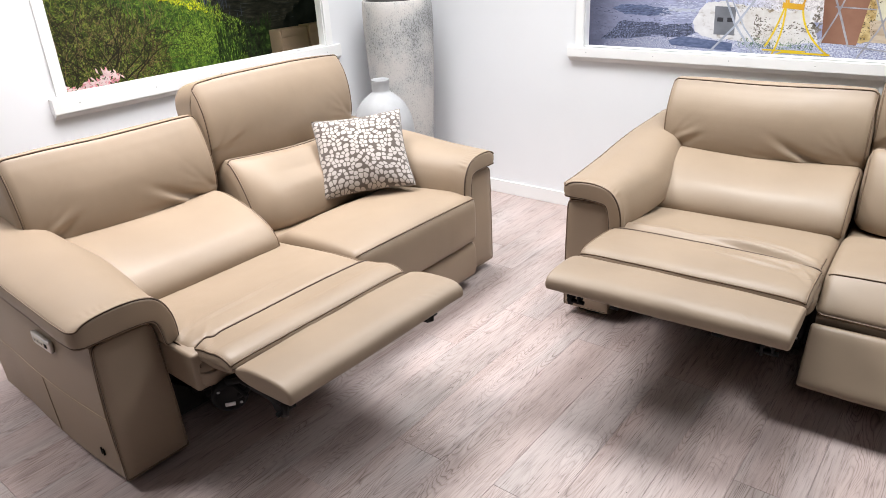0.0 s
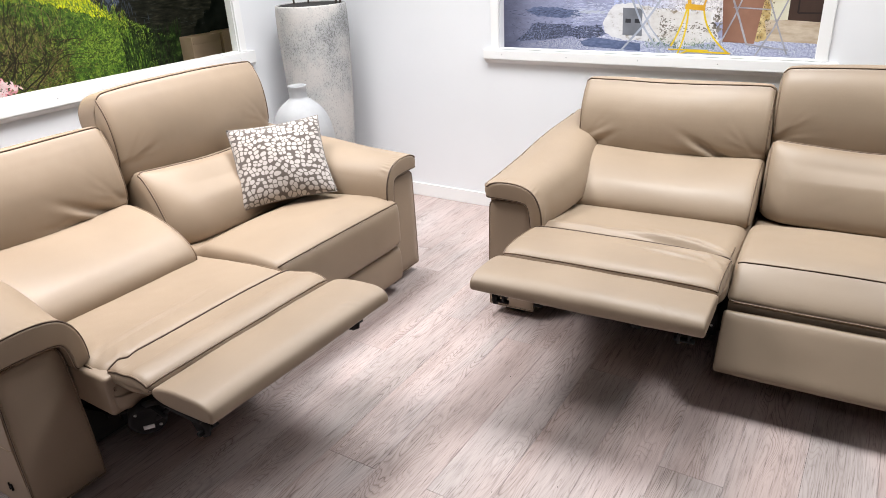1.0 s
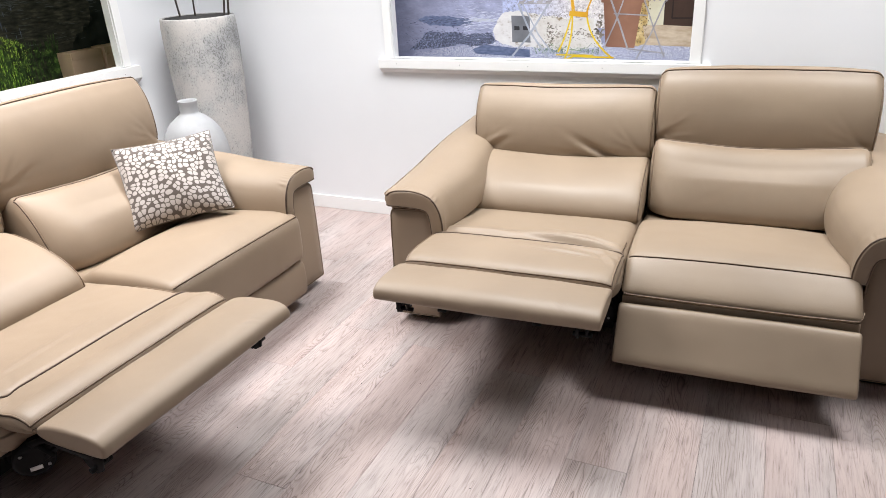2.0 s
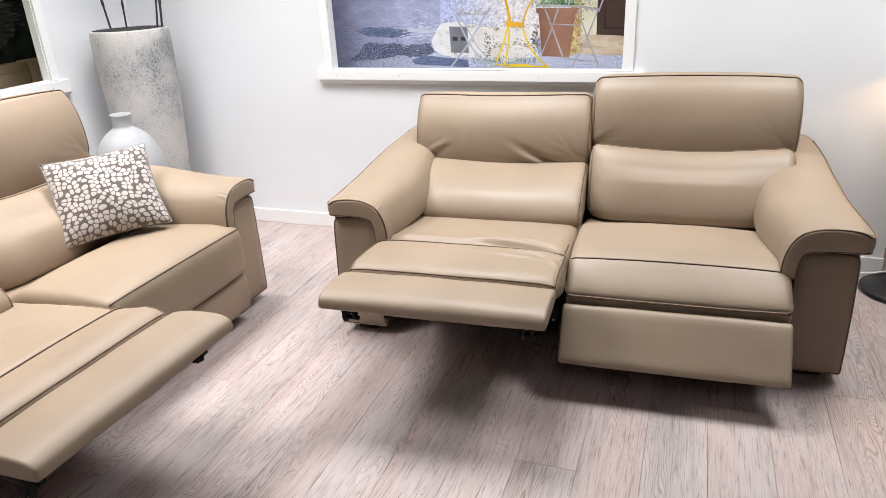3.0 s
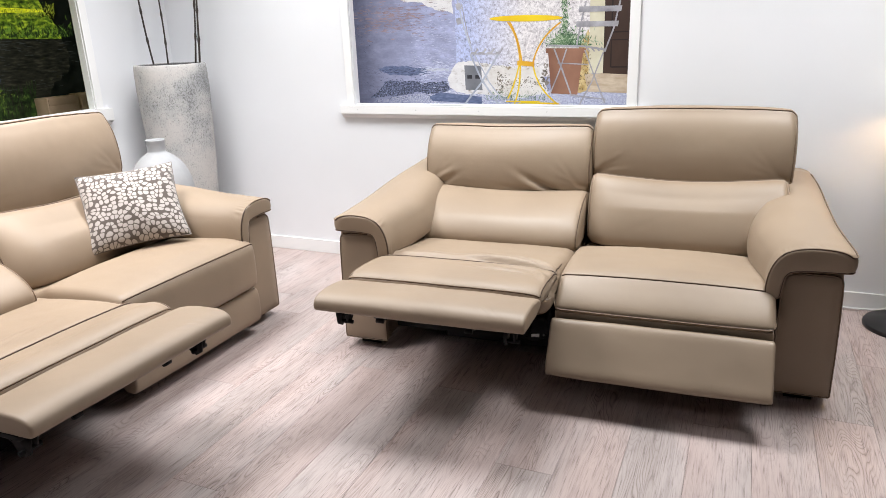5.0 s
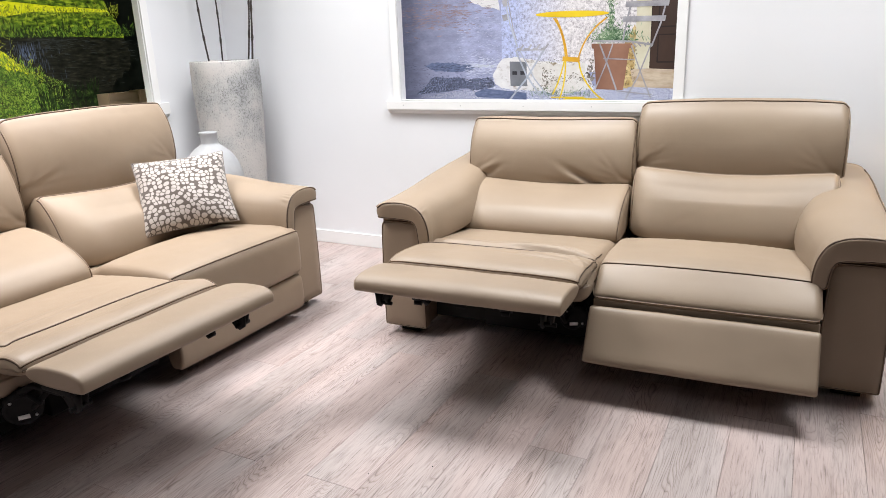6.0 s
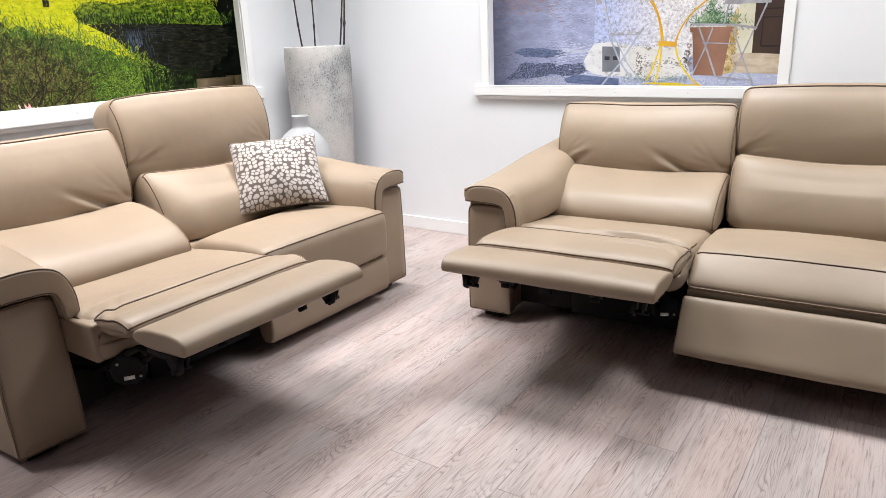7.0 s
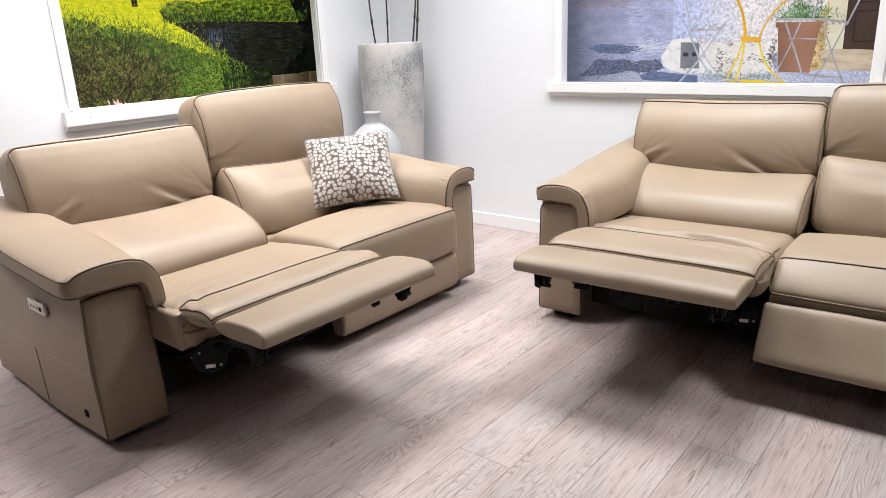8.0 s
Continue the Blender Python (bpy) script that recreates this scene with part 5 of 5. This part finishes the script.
    for pts, w, ink in ((((-0.036, 1.6), (-0.0, 1.45), (0.045, 1.32)), 0.0085, pale), (((-0.012, 1.58), (0.02, 1.42), (0.04, 1.36)), 0.006, slat),
                        (((0.035, 1.3), (0.10, 1.16), (0.217, 1.0)), 0.0105, pale), (((0.21, 1.305), (0.10, 1.14), (-0.022, 1.0)), 0.0105, pale),
                        (((0.06, 1.3), (0.15, 1.14), (0.24, 1.03)), 0.007, pale)):
        band("chair_leg", pts, w, y1, ink, th)
    for k in range(4):
        band("seat_slat", [(0.04 + 0.05 * k, 1.307), (0.066 + 0.05 * k, 1.309), (0.082 + 0.05 * k, 1.332)], 0.011, y1 - 0.0004, slat, th)
    band("seat_edge", [(0.036, 1.303), (0.215, 1.300)], 0.006, y1 - 0.0002, slat, th)
    for z in (1.58, 1.50):
        sheet("back_slat", [(-0.05, z), (-0.02, z + 0.005), (-0.012, z - 0.028), (-0.04, z - 0.034)], y1 - 0.0006, slat, th)
    for pts, w in ((((0.88, 1.56), (0.85, 1.42), (0.806, 1.3)), 0.0085), (((0.70, 1.56), (0.675, 1.45), (0.655, 1.34)), 0.009), (((0.80, 1.3), (0.74, 1.14), (0.674, 1.015)), 0.0072),
                   (((0.70, 1.31), (0.76, 1.16), (0.816, 1.03)), 0.0072), (((0.60, 1.32), (0.56, 1.2), (0.505, 1.07)), 0.0072), (((0.53, 1.32), (0.58, 1.2), (0.63, 1.07)), 0.009),
                   (((0.55, 1.245), (0.72, 1.235)), 0.006), (((0.63, 1.07), (0.82, 1.05)), 0.006)):
        band("chair_leg", pts, w, y1, slat, th)
    band("seat_edge", [(0.49, 1.34), (0.70, 1.33), (0.815, 1.31)], 0.010, y1 - 0.0004, slat, th)
    for k in range(4):
        band("seat_slat", [(0.705 + 0.027 * k, 1.325), (0.725 + 0.027 * k, 1.303)], 0.007, y1 - 0.0007, slat, th)
    for z, d in ((1.535, 0.0), (1.46, -0.014)):
        sheet("back_slat", [(0.665 + d, z), (0.89 + d, z - 0.004), (0.885 + d, z - 0.032), (0.662 + d, z - 0.028)], y1 - 0.0008, slat, th)


def garden_print():
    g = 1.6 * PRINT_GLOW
    # local x runs along the wall (world y), local y into the wall
    th = thing("garden_picture", pose(-2.76, 0, 0, 0, 0, 90) @ Matrix.Diagonal((1, 0.3, 1, 1)), "printed picture of a garden pond with bushes, glow added", "picture")
    rnd = random.Random(11)

    def flat(name, c):
        return print_ink(name, [(0.3, tuple(0.7 * x for x in c)), (0.7, tuple(1.25 * x for x in c))], 9.0, g)
    lawn = print_ink("ink_lawn", [(0.3, (0.50, 0.58, 0.01)), (0.45, (0.80, 0.82, 0.012)), (0.65, (1.0, 0.96, 0.04))], 22.0, g, (1, 1, 2.8))
    far = print_ink("ink_far", [(0.36, (0.012, 0.022, 0.005)), (0.5, (0.10, 0.18, 0.015)), (0.66, (0.46, 0.58, 0.04))], 22.0, g, (1, 1, 2))
    pond = print_ink("ink_pond", [(0.36, (0.005, 0.006, 0.004)), (0.55, (0.020, 0.020, 0.014)), (0.74, (0.055, 0.052, 0.035))], 12.0, g, (1, 1, 4.5))
    black = print_ink("ink_black", [(0.4, (0.002, 0.003, 0.002)), (0.7, (0.01, 0.012, 0.009))], 8.0, g)
    bush = print_ink("ink_bush", [(0.38, (0.008, 0.012, 0.004)), (0.52, (0.07, 0.095, 0.018)), (0.66, (0.46, 0.50, 0.09))], 24.0, g, (1, 1, 1), 9.0, 0.75)
    green = print_ink("ink_green", [(0.36, (0.010, 0.026, 0.006)), (0.5, (0.06, 0.14, 0.02)), (0.66, (0.30, 0.46, 0.05))], 24.0, g, (1, 1, 1), 9.0, 0.75)
    dusk = print_ink("ink_dusk", [(0.38, (0.004, 0.008, 0.003)), (0.55, (0.02, 0.04, 0.01)), (0.7, (0.08, 0.13, 0.03))], 30.0, g)
    tones = [flat("ink_blade", c) for c in ((0.06, 0.11, 0.018), (0.15, 0.27, 0.035), (0.50, 0.56, 0.05), (0.022, 0.040, 0.012), (0.33, 0.47, 0.06))]
    sky = [flat("ink_gleam", c) for c in ((0.055, 0.066, 0.085), (0.14, 0.18, 0.28), (0.045, 0.050, 0.046))]
    dark_twig, pale_twig = flat("ink_twig", (0.02, 0.013, 0.008)), flat("ink_twig_pale", (0.32, 0.22, 0.11))
    pink, pale_pink = flat("ink_pink", (0.9, 0.38, 0.42)), flat("ink_pale_pink", (1.0, 0.72, 0.72))
    sheet("lawn", [(2.2, 0.7), (4.95, 0.7), (4.95, 2.2), (2.2, 2.2)], 0.0, lawn, th)
    sheet("far_bank", [(3.28, 1.52), (3.36, 1.575), (3.45, 1.585), (3.58, 1.57), (3.75, 1.60), (3.9, 1.6), (4.95, 1.62), (4.95, 1.3), (4.5, 1.42), (3.9, 1.445), (3.6, 1.44), (3.45, 1.43), (3.36, 1.45), (3.3, 1.48)], -0.001, far, th)
    sheet("far_wood", [(2.2, 1.60), (2.6, 1.575), (2.75, 1.63), (3.1, 1.7), (3.4, 1.64), (3.6, 1.66), (3.9, 1.64), (4.95, 1.6), (4.95, 2.2), (2.2, 2.2)], -0.0012, far, th)
    sheet("pond", [(3.36, 1.44), (3.5, 1.452), (3.9, 1.45), (4.5, 1.43), (4.95, 1.40), (4.95, 0.7), (3.6, 0.7), (3.72, 1.1), (3.64, 1.25), (3.52, 1.36)], -0.0015, pond, th)
    sheet("dark_edge", ragged([(4.3, 0.7), (4.95, 0.7), (4.95, 2.2), (4.2, 2.2), (4.25, 1.7), (4.36, 1.56), (4.42, 1.42), (4.45, 1.3), (4.42, 1.22), (4.3, 1.16), (4.22, 1.05), (4.12, 0.98)], 0.03, 260, 12.0), -0.0018, black, th)
    sheet("trunk", [(3.105, 1.75), (3.15, 1.75), (3.142, 1.545), (3.105, 1.545)], -0.0020, dark_twig, th)
    sheet("green_bank", ragged([(2.2, 0.7), (3.9, 0.7), (3.84, 1.0), (3.76, 1.12), (3.66, 1.22), (3.52, 1.27), (3.4, 1.3), (3.25, 1.36), (3.0, 1.42), (2.2, 1.5)], 0.03, 400, 14.0), -0.0022, green, th)
    sheet("bush_mass", ragged([(2.2, 0.7), (3.35, 0.7), (3.32, 1.05), (3.2, 1.2), (3.05, 1.32), (2.9, 1.40), (2.75, 1.5), (2.2, 1.52)], 0.04, 400, 12.0), -0.0025, bush, th)

    def strokes(*more):
        scatter(th, rnd, *more)

    def top(x):
        return 1.5 - 0.17 * max(0, x - 2.7) - 0.30 * max(0, x - 3.3) ** 1.4

    def bank():
        x = rnd.uniform(2.5, 3.9)
        return x, rnd.uniform(0.84, max(0.88, top(x) - 0.02))

    def shrub():
        x = 3.55 + rnd.gauss(0, 0.14)
        return x, min(top(x) - 0.02, 1.08 + rnd.gauss(0, 0.09))

    def rim():
        x = rnd.uniform(2.55, 3.75)
        return x, top(x) + rnd.gauss(-0.03, 0.03)

    def meadow():
        x = rnd.uniform(2.6, 3.6)
        return x, rnd.uniform(top(x), 1.6 - 0.1 * max(0, x - 3.0))

    def far_edge():
        return rnd.uniform(3.3, 4.5), 1.44 + abs(rnd.gauss(0, 0.035))

    def bank_top():
        x = rnd.uniform(3.28, 4.4)
        return x, 1.54 + 0.05 * min(1, (x - 3.28) / 0.2) + rnd.gauss(0, 0.022) + 0.03 * (x - 3.6)

    def gleams():
        t = abs(rnd.gauss(0, 0.4))
        return 3.63 + 0.09 * rnd.gauss(0, 1) + 0.1 * t, 1.38 - 0.22 * t

    def water():
        return rnd.uniform(3.55, 4.5), rnd.uniform(1.12, 1.42)
    up, side = math.pi / 2, 0.0
    strokes("lawn_blade", 600, meadow, tones[2], 0.006, 0.018, 0.0016, up, 0.6, -0.0030)
    strokes("far_tuft", 380, far_edge, tones[1], 0.015, 0.05, 0.003, up, 0.5, -0.0036)
    strokes("far_tuft", 380, far_edge, tones[3], 0.015, 0.05, 0.004, up, 0.5, -0.0040)
    strokes("bank_tuft", 700, bank_top, tones[2], 0.008, 0.026, 0.002, up, 0.5, -0.0041)
    strokes("bank_tuft", 420, bank_top, tones[0], 0.008, 0.026, 0.002, up, 0.5, -0.0043)
    strokes("ripple", 70, water, sky[2], 0.02, 0.10, 0.0016, side, 0.08, -0.0044)
    strokes("ripple", 220, lambda: (3.80 + rnd.gauss(0, 0.16), 1.435 - abs(rnd.gauss(0, 0.045))), sky[2], 0.01, 0.06, 0.0018, side, 0.05, -0.0045)
    strokes("gleam", 120, gleams, sky[0], 0.02, 0.07, 0.003, up, 0.03, -0.0047)
    strokes("gleam", 45, lambda: (3.66 + 0.03 * rnd.gauss(0, 1), 1.33 + 0.03 * rnd.gauss(0, 1)), sky[1], 0.015, 0.05, 0.0018, up, 0.03, -0.0049)
    for k, (ink, n) in enumerate(((3, 1200), (0, 1400), (3, 700), (1, 1400), (4, 1200))):
        strokes("grass_blade", n, bank, tones[ink], 0.008, 0.036, 0.0017, up, 0.85, -0.0052 - 0.0011 * k)
    for k, (ink, n) in enumerate(((0, 500), (1, 800), (4, 800), (3, 450))):
        strokes("shrub_leaf", n, shrub, tones[ink], 0.007, 0.02, 0.0024, up, 1.1, -0.0108 - 0.0006 * k)
    strokes("rim_blade", 420, rim, tones[2], 0.015, 0.045, 0.0024, up, 0.5, -0.0134)
    strokes("rim_blade", 420, rim, tones[1], 0.015, 0.05, 0.0028, up, 0.5, -0.0138)

    def reeds():
        return rnd.uniform(3.68, 4.12), rnd.uniform(0.82, 1.06)
    strokes("reed", 300, reeds, dusk, 0.06, 0.16, 0.004, up, 0.12, -0.0143)
    olive = flat("ink_olive", (0.46, 0.42, 0.09))

    def thicket():
        return 2.95 + rnd.gauss(0, 0.22), rnd.uniform(0.86, 1.42)
    strokes("thicket_leaf", 600, thicket, olive, 0.004, 0.016, 0.0016, up, 1.2, -0.0144)
    strokes("thicket_gap", 350, thicket, tones[3], 0.006, 0.02, 0.0022, up, 1.2, -0.0146)
    # bare twigs
    for ink, count, y, w0 in ((dark_twig, 60, -0.0148, 0.0040), (pale_twig, 90, -0.0156, 0.0018), (dark_twig, 90, -0.0164, 0.0022)):
        bm = bmesh.new()
        for k in range(count):
            p = Vector((rnd.uniform(2.5, 3.3), rnd.uniform(0.8, 1.25)))
            a, w = rnd.uniform(0.5, 2.6), rnd.uniform(0.4, 1.0) * w0
            last = None
            for s in range(14):
                d = Vector((math.cos(a), math.sin(a)))
                nn = Vector((-d.y, d.x)) * w
                cur = (bm.verts.new((p.x + nn.x, y - 1e-6 * k, p.y + nn.y)), bm.verts.new((p.x - nn.x, y - 1e-6 * k, p.y - nn.y)))
                if last:
                    bm.faces.new((last[0], cur[0], cur[1], last[1]))
                last = cur
                p = p + d * rnd.uniform(0.015, 0.035)
                a += rnd.gauss(0, 0.3)
                w *= 0.88
                if p.y > top(p.x) + 0.1:
                    break
        tagged(part("twig", bm, ink, th, "", False), kind="stuff")
    # larger forked branches of the bush
    bark = [flat("ink_bark", c) for c in ((0.020, 0.014, 0.008), (0.42, 0.30, 0.12), (0.13, 0.085, 0.035))]

    def branch(bm, p, a, w, steps, y):
        last = None
        for k in range(steps):
            d = Vector((math.cos(a), math.sin(a)))
            nn = Vector((-d.y, d.x)) * w
            cur = (bm.verts.new((p.x + nn.x, y, p.y + nn.y)), bm.verts.new((p.x - nn.x, y, p.y - nn.y)))
            if last:
                bm.faces.new((last[0], cur[0], cur[1], last[1]))
            last = cur
            p = p + d * rnd.uniform(0.02, 0.036)
            a += rnd.gauss(0, 0.17)
            w *= 0.92
            if p.y > top(p.x) + 0.06:
                return
            if steps > 4 and rnd.random() < 0.24:
                branch(bm, p, a + rnd.choice((-1, 1)) * rnd.uniform(0.4, 0.9), 0.7 * w, steps - k - 1, y - 1e-5)
    for tone, count, w, y in ((2, 12, 0.0030, -0.0166), (1, 6, 0.0018, -0.0167), (0, 17, 0.0060, -0.0169)):
        bm = bmesh.new()
        for k in range(count):
            branch(bm, Vector((rnd.uniform(2.55, 3.15), rnd.uniform(0.82, 1.0))), rnd.uniform(0.4, 2.4), w * rnd.uniform(0.6, 1.0), 17, y)
        tagged(part("branch", bm, bark[tone], th, "", False), kind="stuff")
    # pink blossom at the lower corner
    for ink, y, n in ((pink, -0.0172, 60), (pale_pink, -0.0176, 80)):
        bm = bmesh.new()
        for k in range(n):
            cx, cz = rnd.choice(((2.90, 0.95), (2.95, 0.935), (2.83, 0.91), (2.76, 0.89), (2.87, 0.925), (2.68, 0.895), (2.79, 0.905)))
            c = Vector((cx + rnd.gauss(0, 0.02), cz + rnd.gauss(0, 0.016)))
            a = rnd.uniform(0, 6.28)
            d, s = Vector((math.cos(a), math.sin(a))) * rnd.uniform(0.012, 0.022), Vector((-math.sin(a), math.cos(a))) * 0.006
            yy = y - 0.000004 * k
            bm.faces.new([bm.verts.new((q.x, yy, q.y)) for q in (c - d, c - s, c + d * 0.8 - s, c + d, c + s)])
        tagged(part("petal", bm, ink, th, "", False), kind="stuff")


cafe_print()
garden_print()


# cartons on a shelf behind the garden window
structure("shelf", box(-2.74, 3.6, 0.80, -2.2, 5.0, 0.83, 0.003), DARK, "dark shelf behind the garden window", "shelf")
for y0, y1, h, lb in ((4.08, 4.325, 0.232, "brown cardboard carton on the shelf"), (4.345, 4.62, 0.238, "brown cardboard carton on the shelf")):
    th = thing("carton", pose(-2.66, (y0 + y1) / 2, 0.83), lb, "box", "cartons")
    w = (y1 - y0) / 2
    part("box_body", box(-0.06, -w, 0.0, 0.06, w, h, 0.004), CARTON, th)
    part("flap", box(0.06, -w + 0.01, h - 0.05, 0.063, w - 0.01, h, 0.001), CARTON, th)


# ---- the room beyond the doorway ----
def low_cabinet():
    th = thing("cabinet", pose(3.1, 5.9, 0), "dark grey low cabinet with white plinth", "cabinet")
    part("body", box(-0.75, -0.3, 0.12, 0.9, 0.3, 0.75, 0.006), mat("dark_grey_paint", (0.09, 0.09, 0.1), 0.6), th)
    part("plinth", box(-0.73, -0.27, 0.0, 0.88, 0.28, 0.12, 0.003), TRIM, th)


low_cabinet()
b = tube(chaikin([Vector(p) for p in ((2.03, 4.575, 0.012), (2.2, 4.56, 0.012), (2.34, 4.545, 0.025), (2.5, 4.6, 0.07), (2.75, 4.8, 0.09), (2.9, 5.1, 0.05))], 3, False), 0.005, 8)
tagged(part("cable", b, WHITE_LABEL), "white power cable along the skirting", "cable")
b = tube(chaikin([Vector(p) for p in ((2.42, 4.9, 0.006), (2.55, 5.05, 0.006), (2.8, 5.1, 0.006), (2.7, 5.4, 0.006), (3.0, 5.6, 0.006))], 3, False), 0.005, 8)
tagged(part("cable", b, BLACK), "black power cable on the floor", "cable")


# ---- floor: boards laid along the longer wall ----
def floor():
    base = structure("floor", box(-3.1, -1.75, -0.08, 4.75, 6.75, -0.012), JOINT, "grey-brown oak plank floor", "floor")
    rnd = random.Random(3)
    pitch, length = 0.1995, 1.285
    known = {-2: 3.272, -1: 2.305, 0: 1.945, 1: 2.312, 3: 2.315}
    shapes = {}

    def board(w, ln):
        key = round(ln, 3)
        if key not in shapes:
            b = box(-w / 2 + 0.0004, 0.0004, -0.012, w / 2 - 0.0004, ln - 0.0004, 0.0, 0.0006, 1)
            me = bpy.data.meshes.new("plank")
            b.to_mesh(me)
            b.free()
            me.materials.append(PLANK)
            shapes[key] = me
        return shapes[key]
    for row in range(-11, 23):
        x = 0.165 + pitch * (row + 0.5)
        if x < -2.0 or x > 4.7:
            continue
        start = known.get(row, rnd.uniform(0, length))
        y = start - length * math.ceil((start + 1.6) / length)
        far = 6.6 if x > XE - 0.1 else YW
        while y < far:
            a, c = max(y, -1.6), min(y + length, far)
            if c - a > 0.02:
                ob = new("plank", board(pitch, c - a))
                ob.parent = base
                ob.location = (x, a, 0)
            y += length


floor()


def crumbs():
    bm = bmesh.new()
    for x, y, r in ((-0.19, 2.5, 0.0022), (0.32, 2.98, 0.0022), (0.72, 2.52, 0.002), (0.55, 2.4, 0.002), (0.1, 2.9, 0.0018), (0.95, 2.2, 0.0018), (-0.3, 2.95, 0.002)):
        loft([[(x + r * k * math.cos(a * 1.05), y + r * k * math.sin(a * 1.05), z) for a in range(6)] for k, z in ((0.9, 0.0), (1.0, 0.3 * r), (0.5, 0.9 * r))], bm)
    tagged(part("crumbs", bm, DARK), "small dark crumbs on the plank floor", "dirt", "", "stuff")


crumbs()
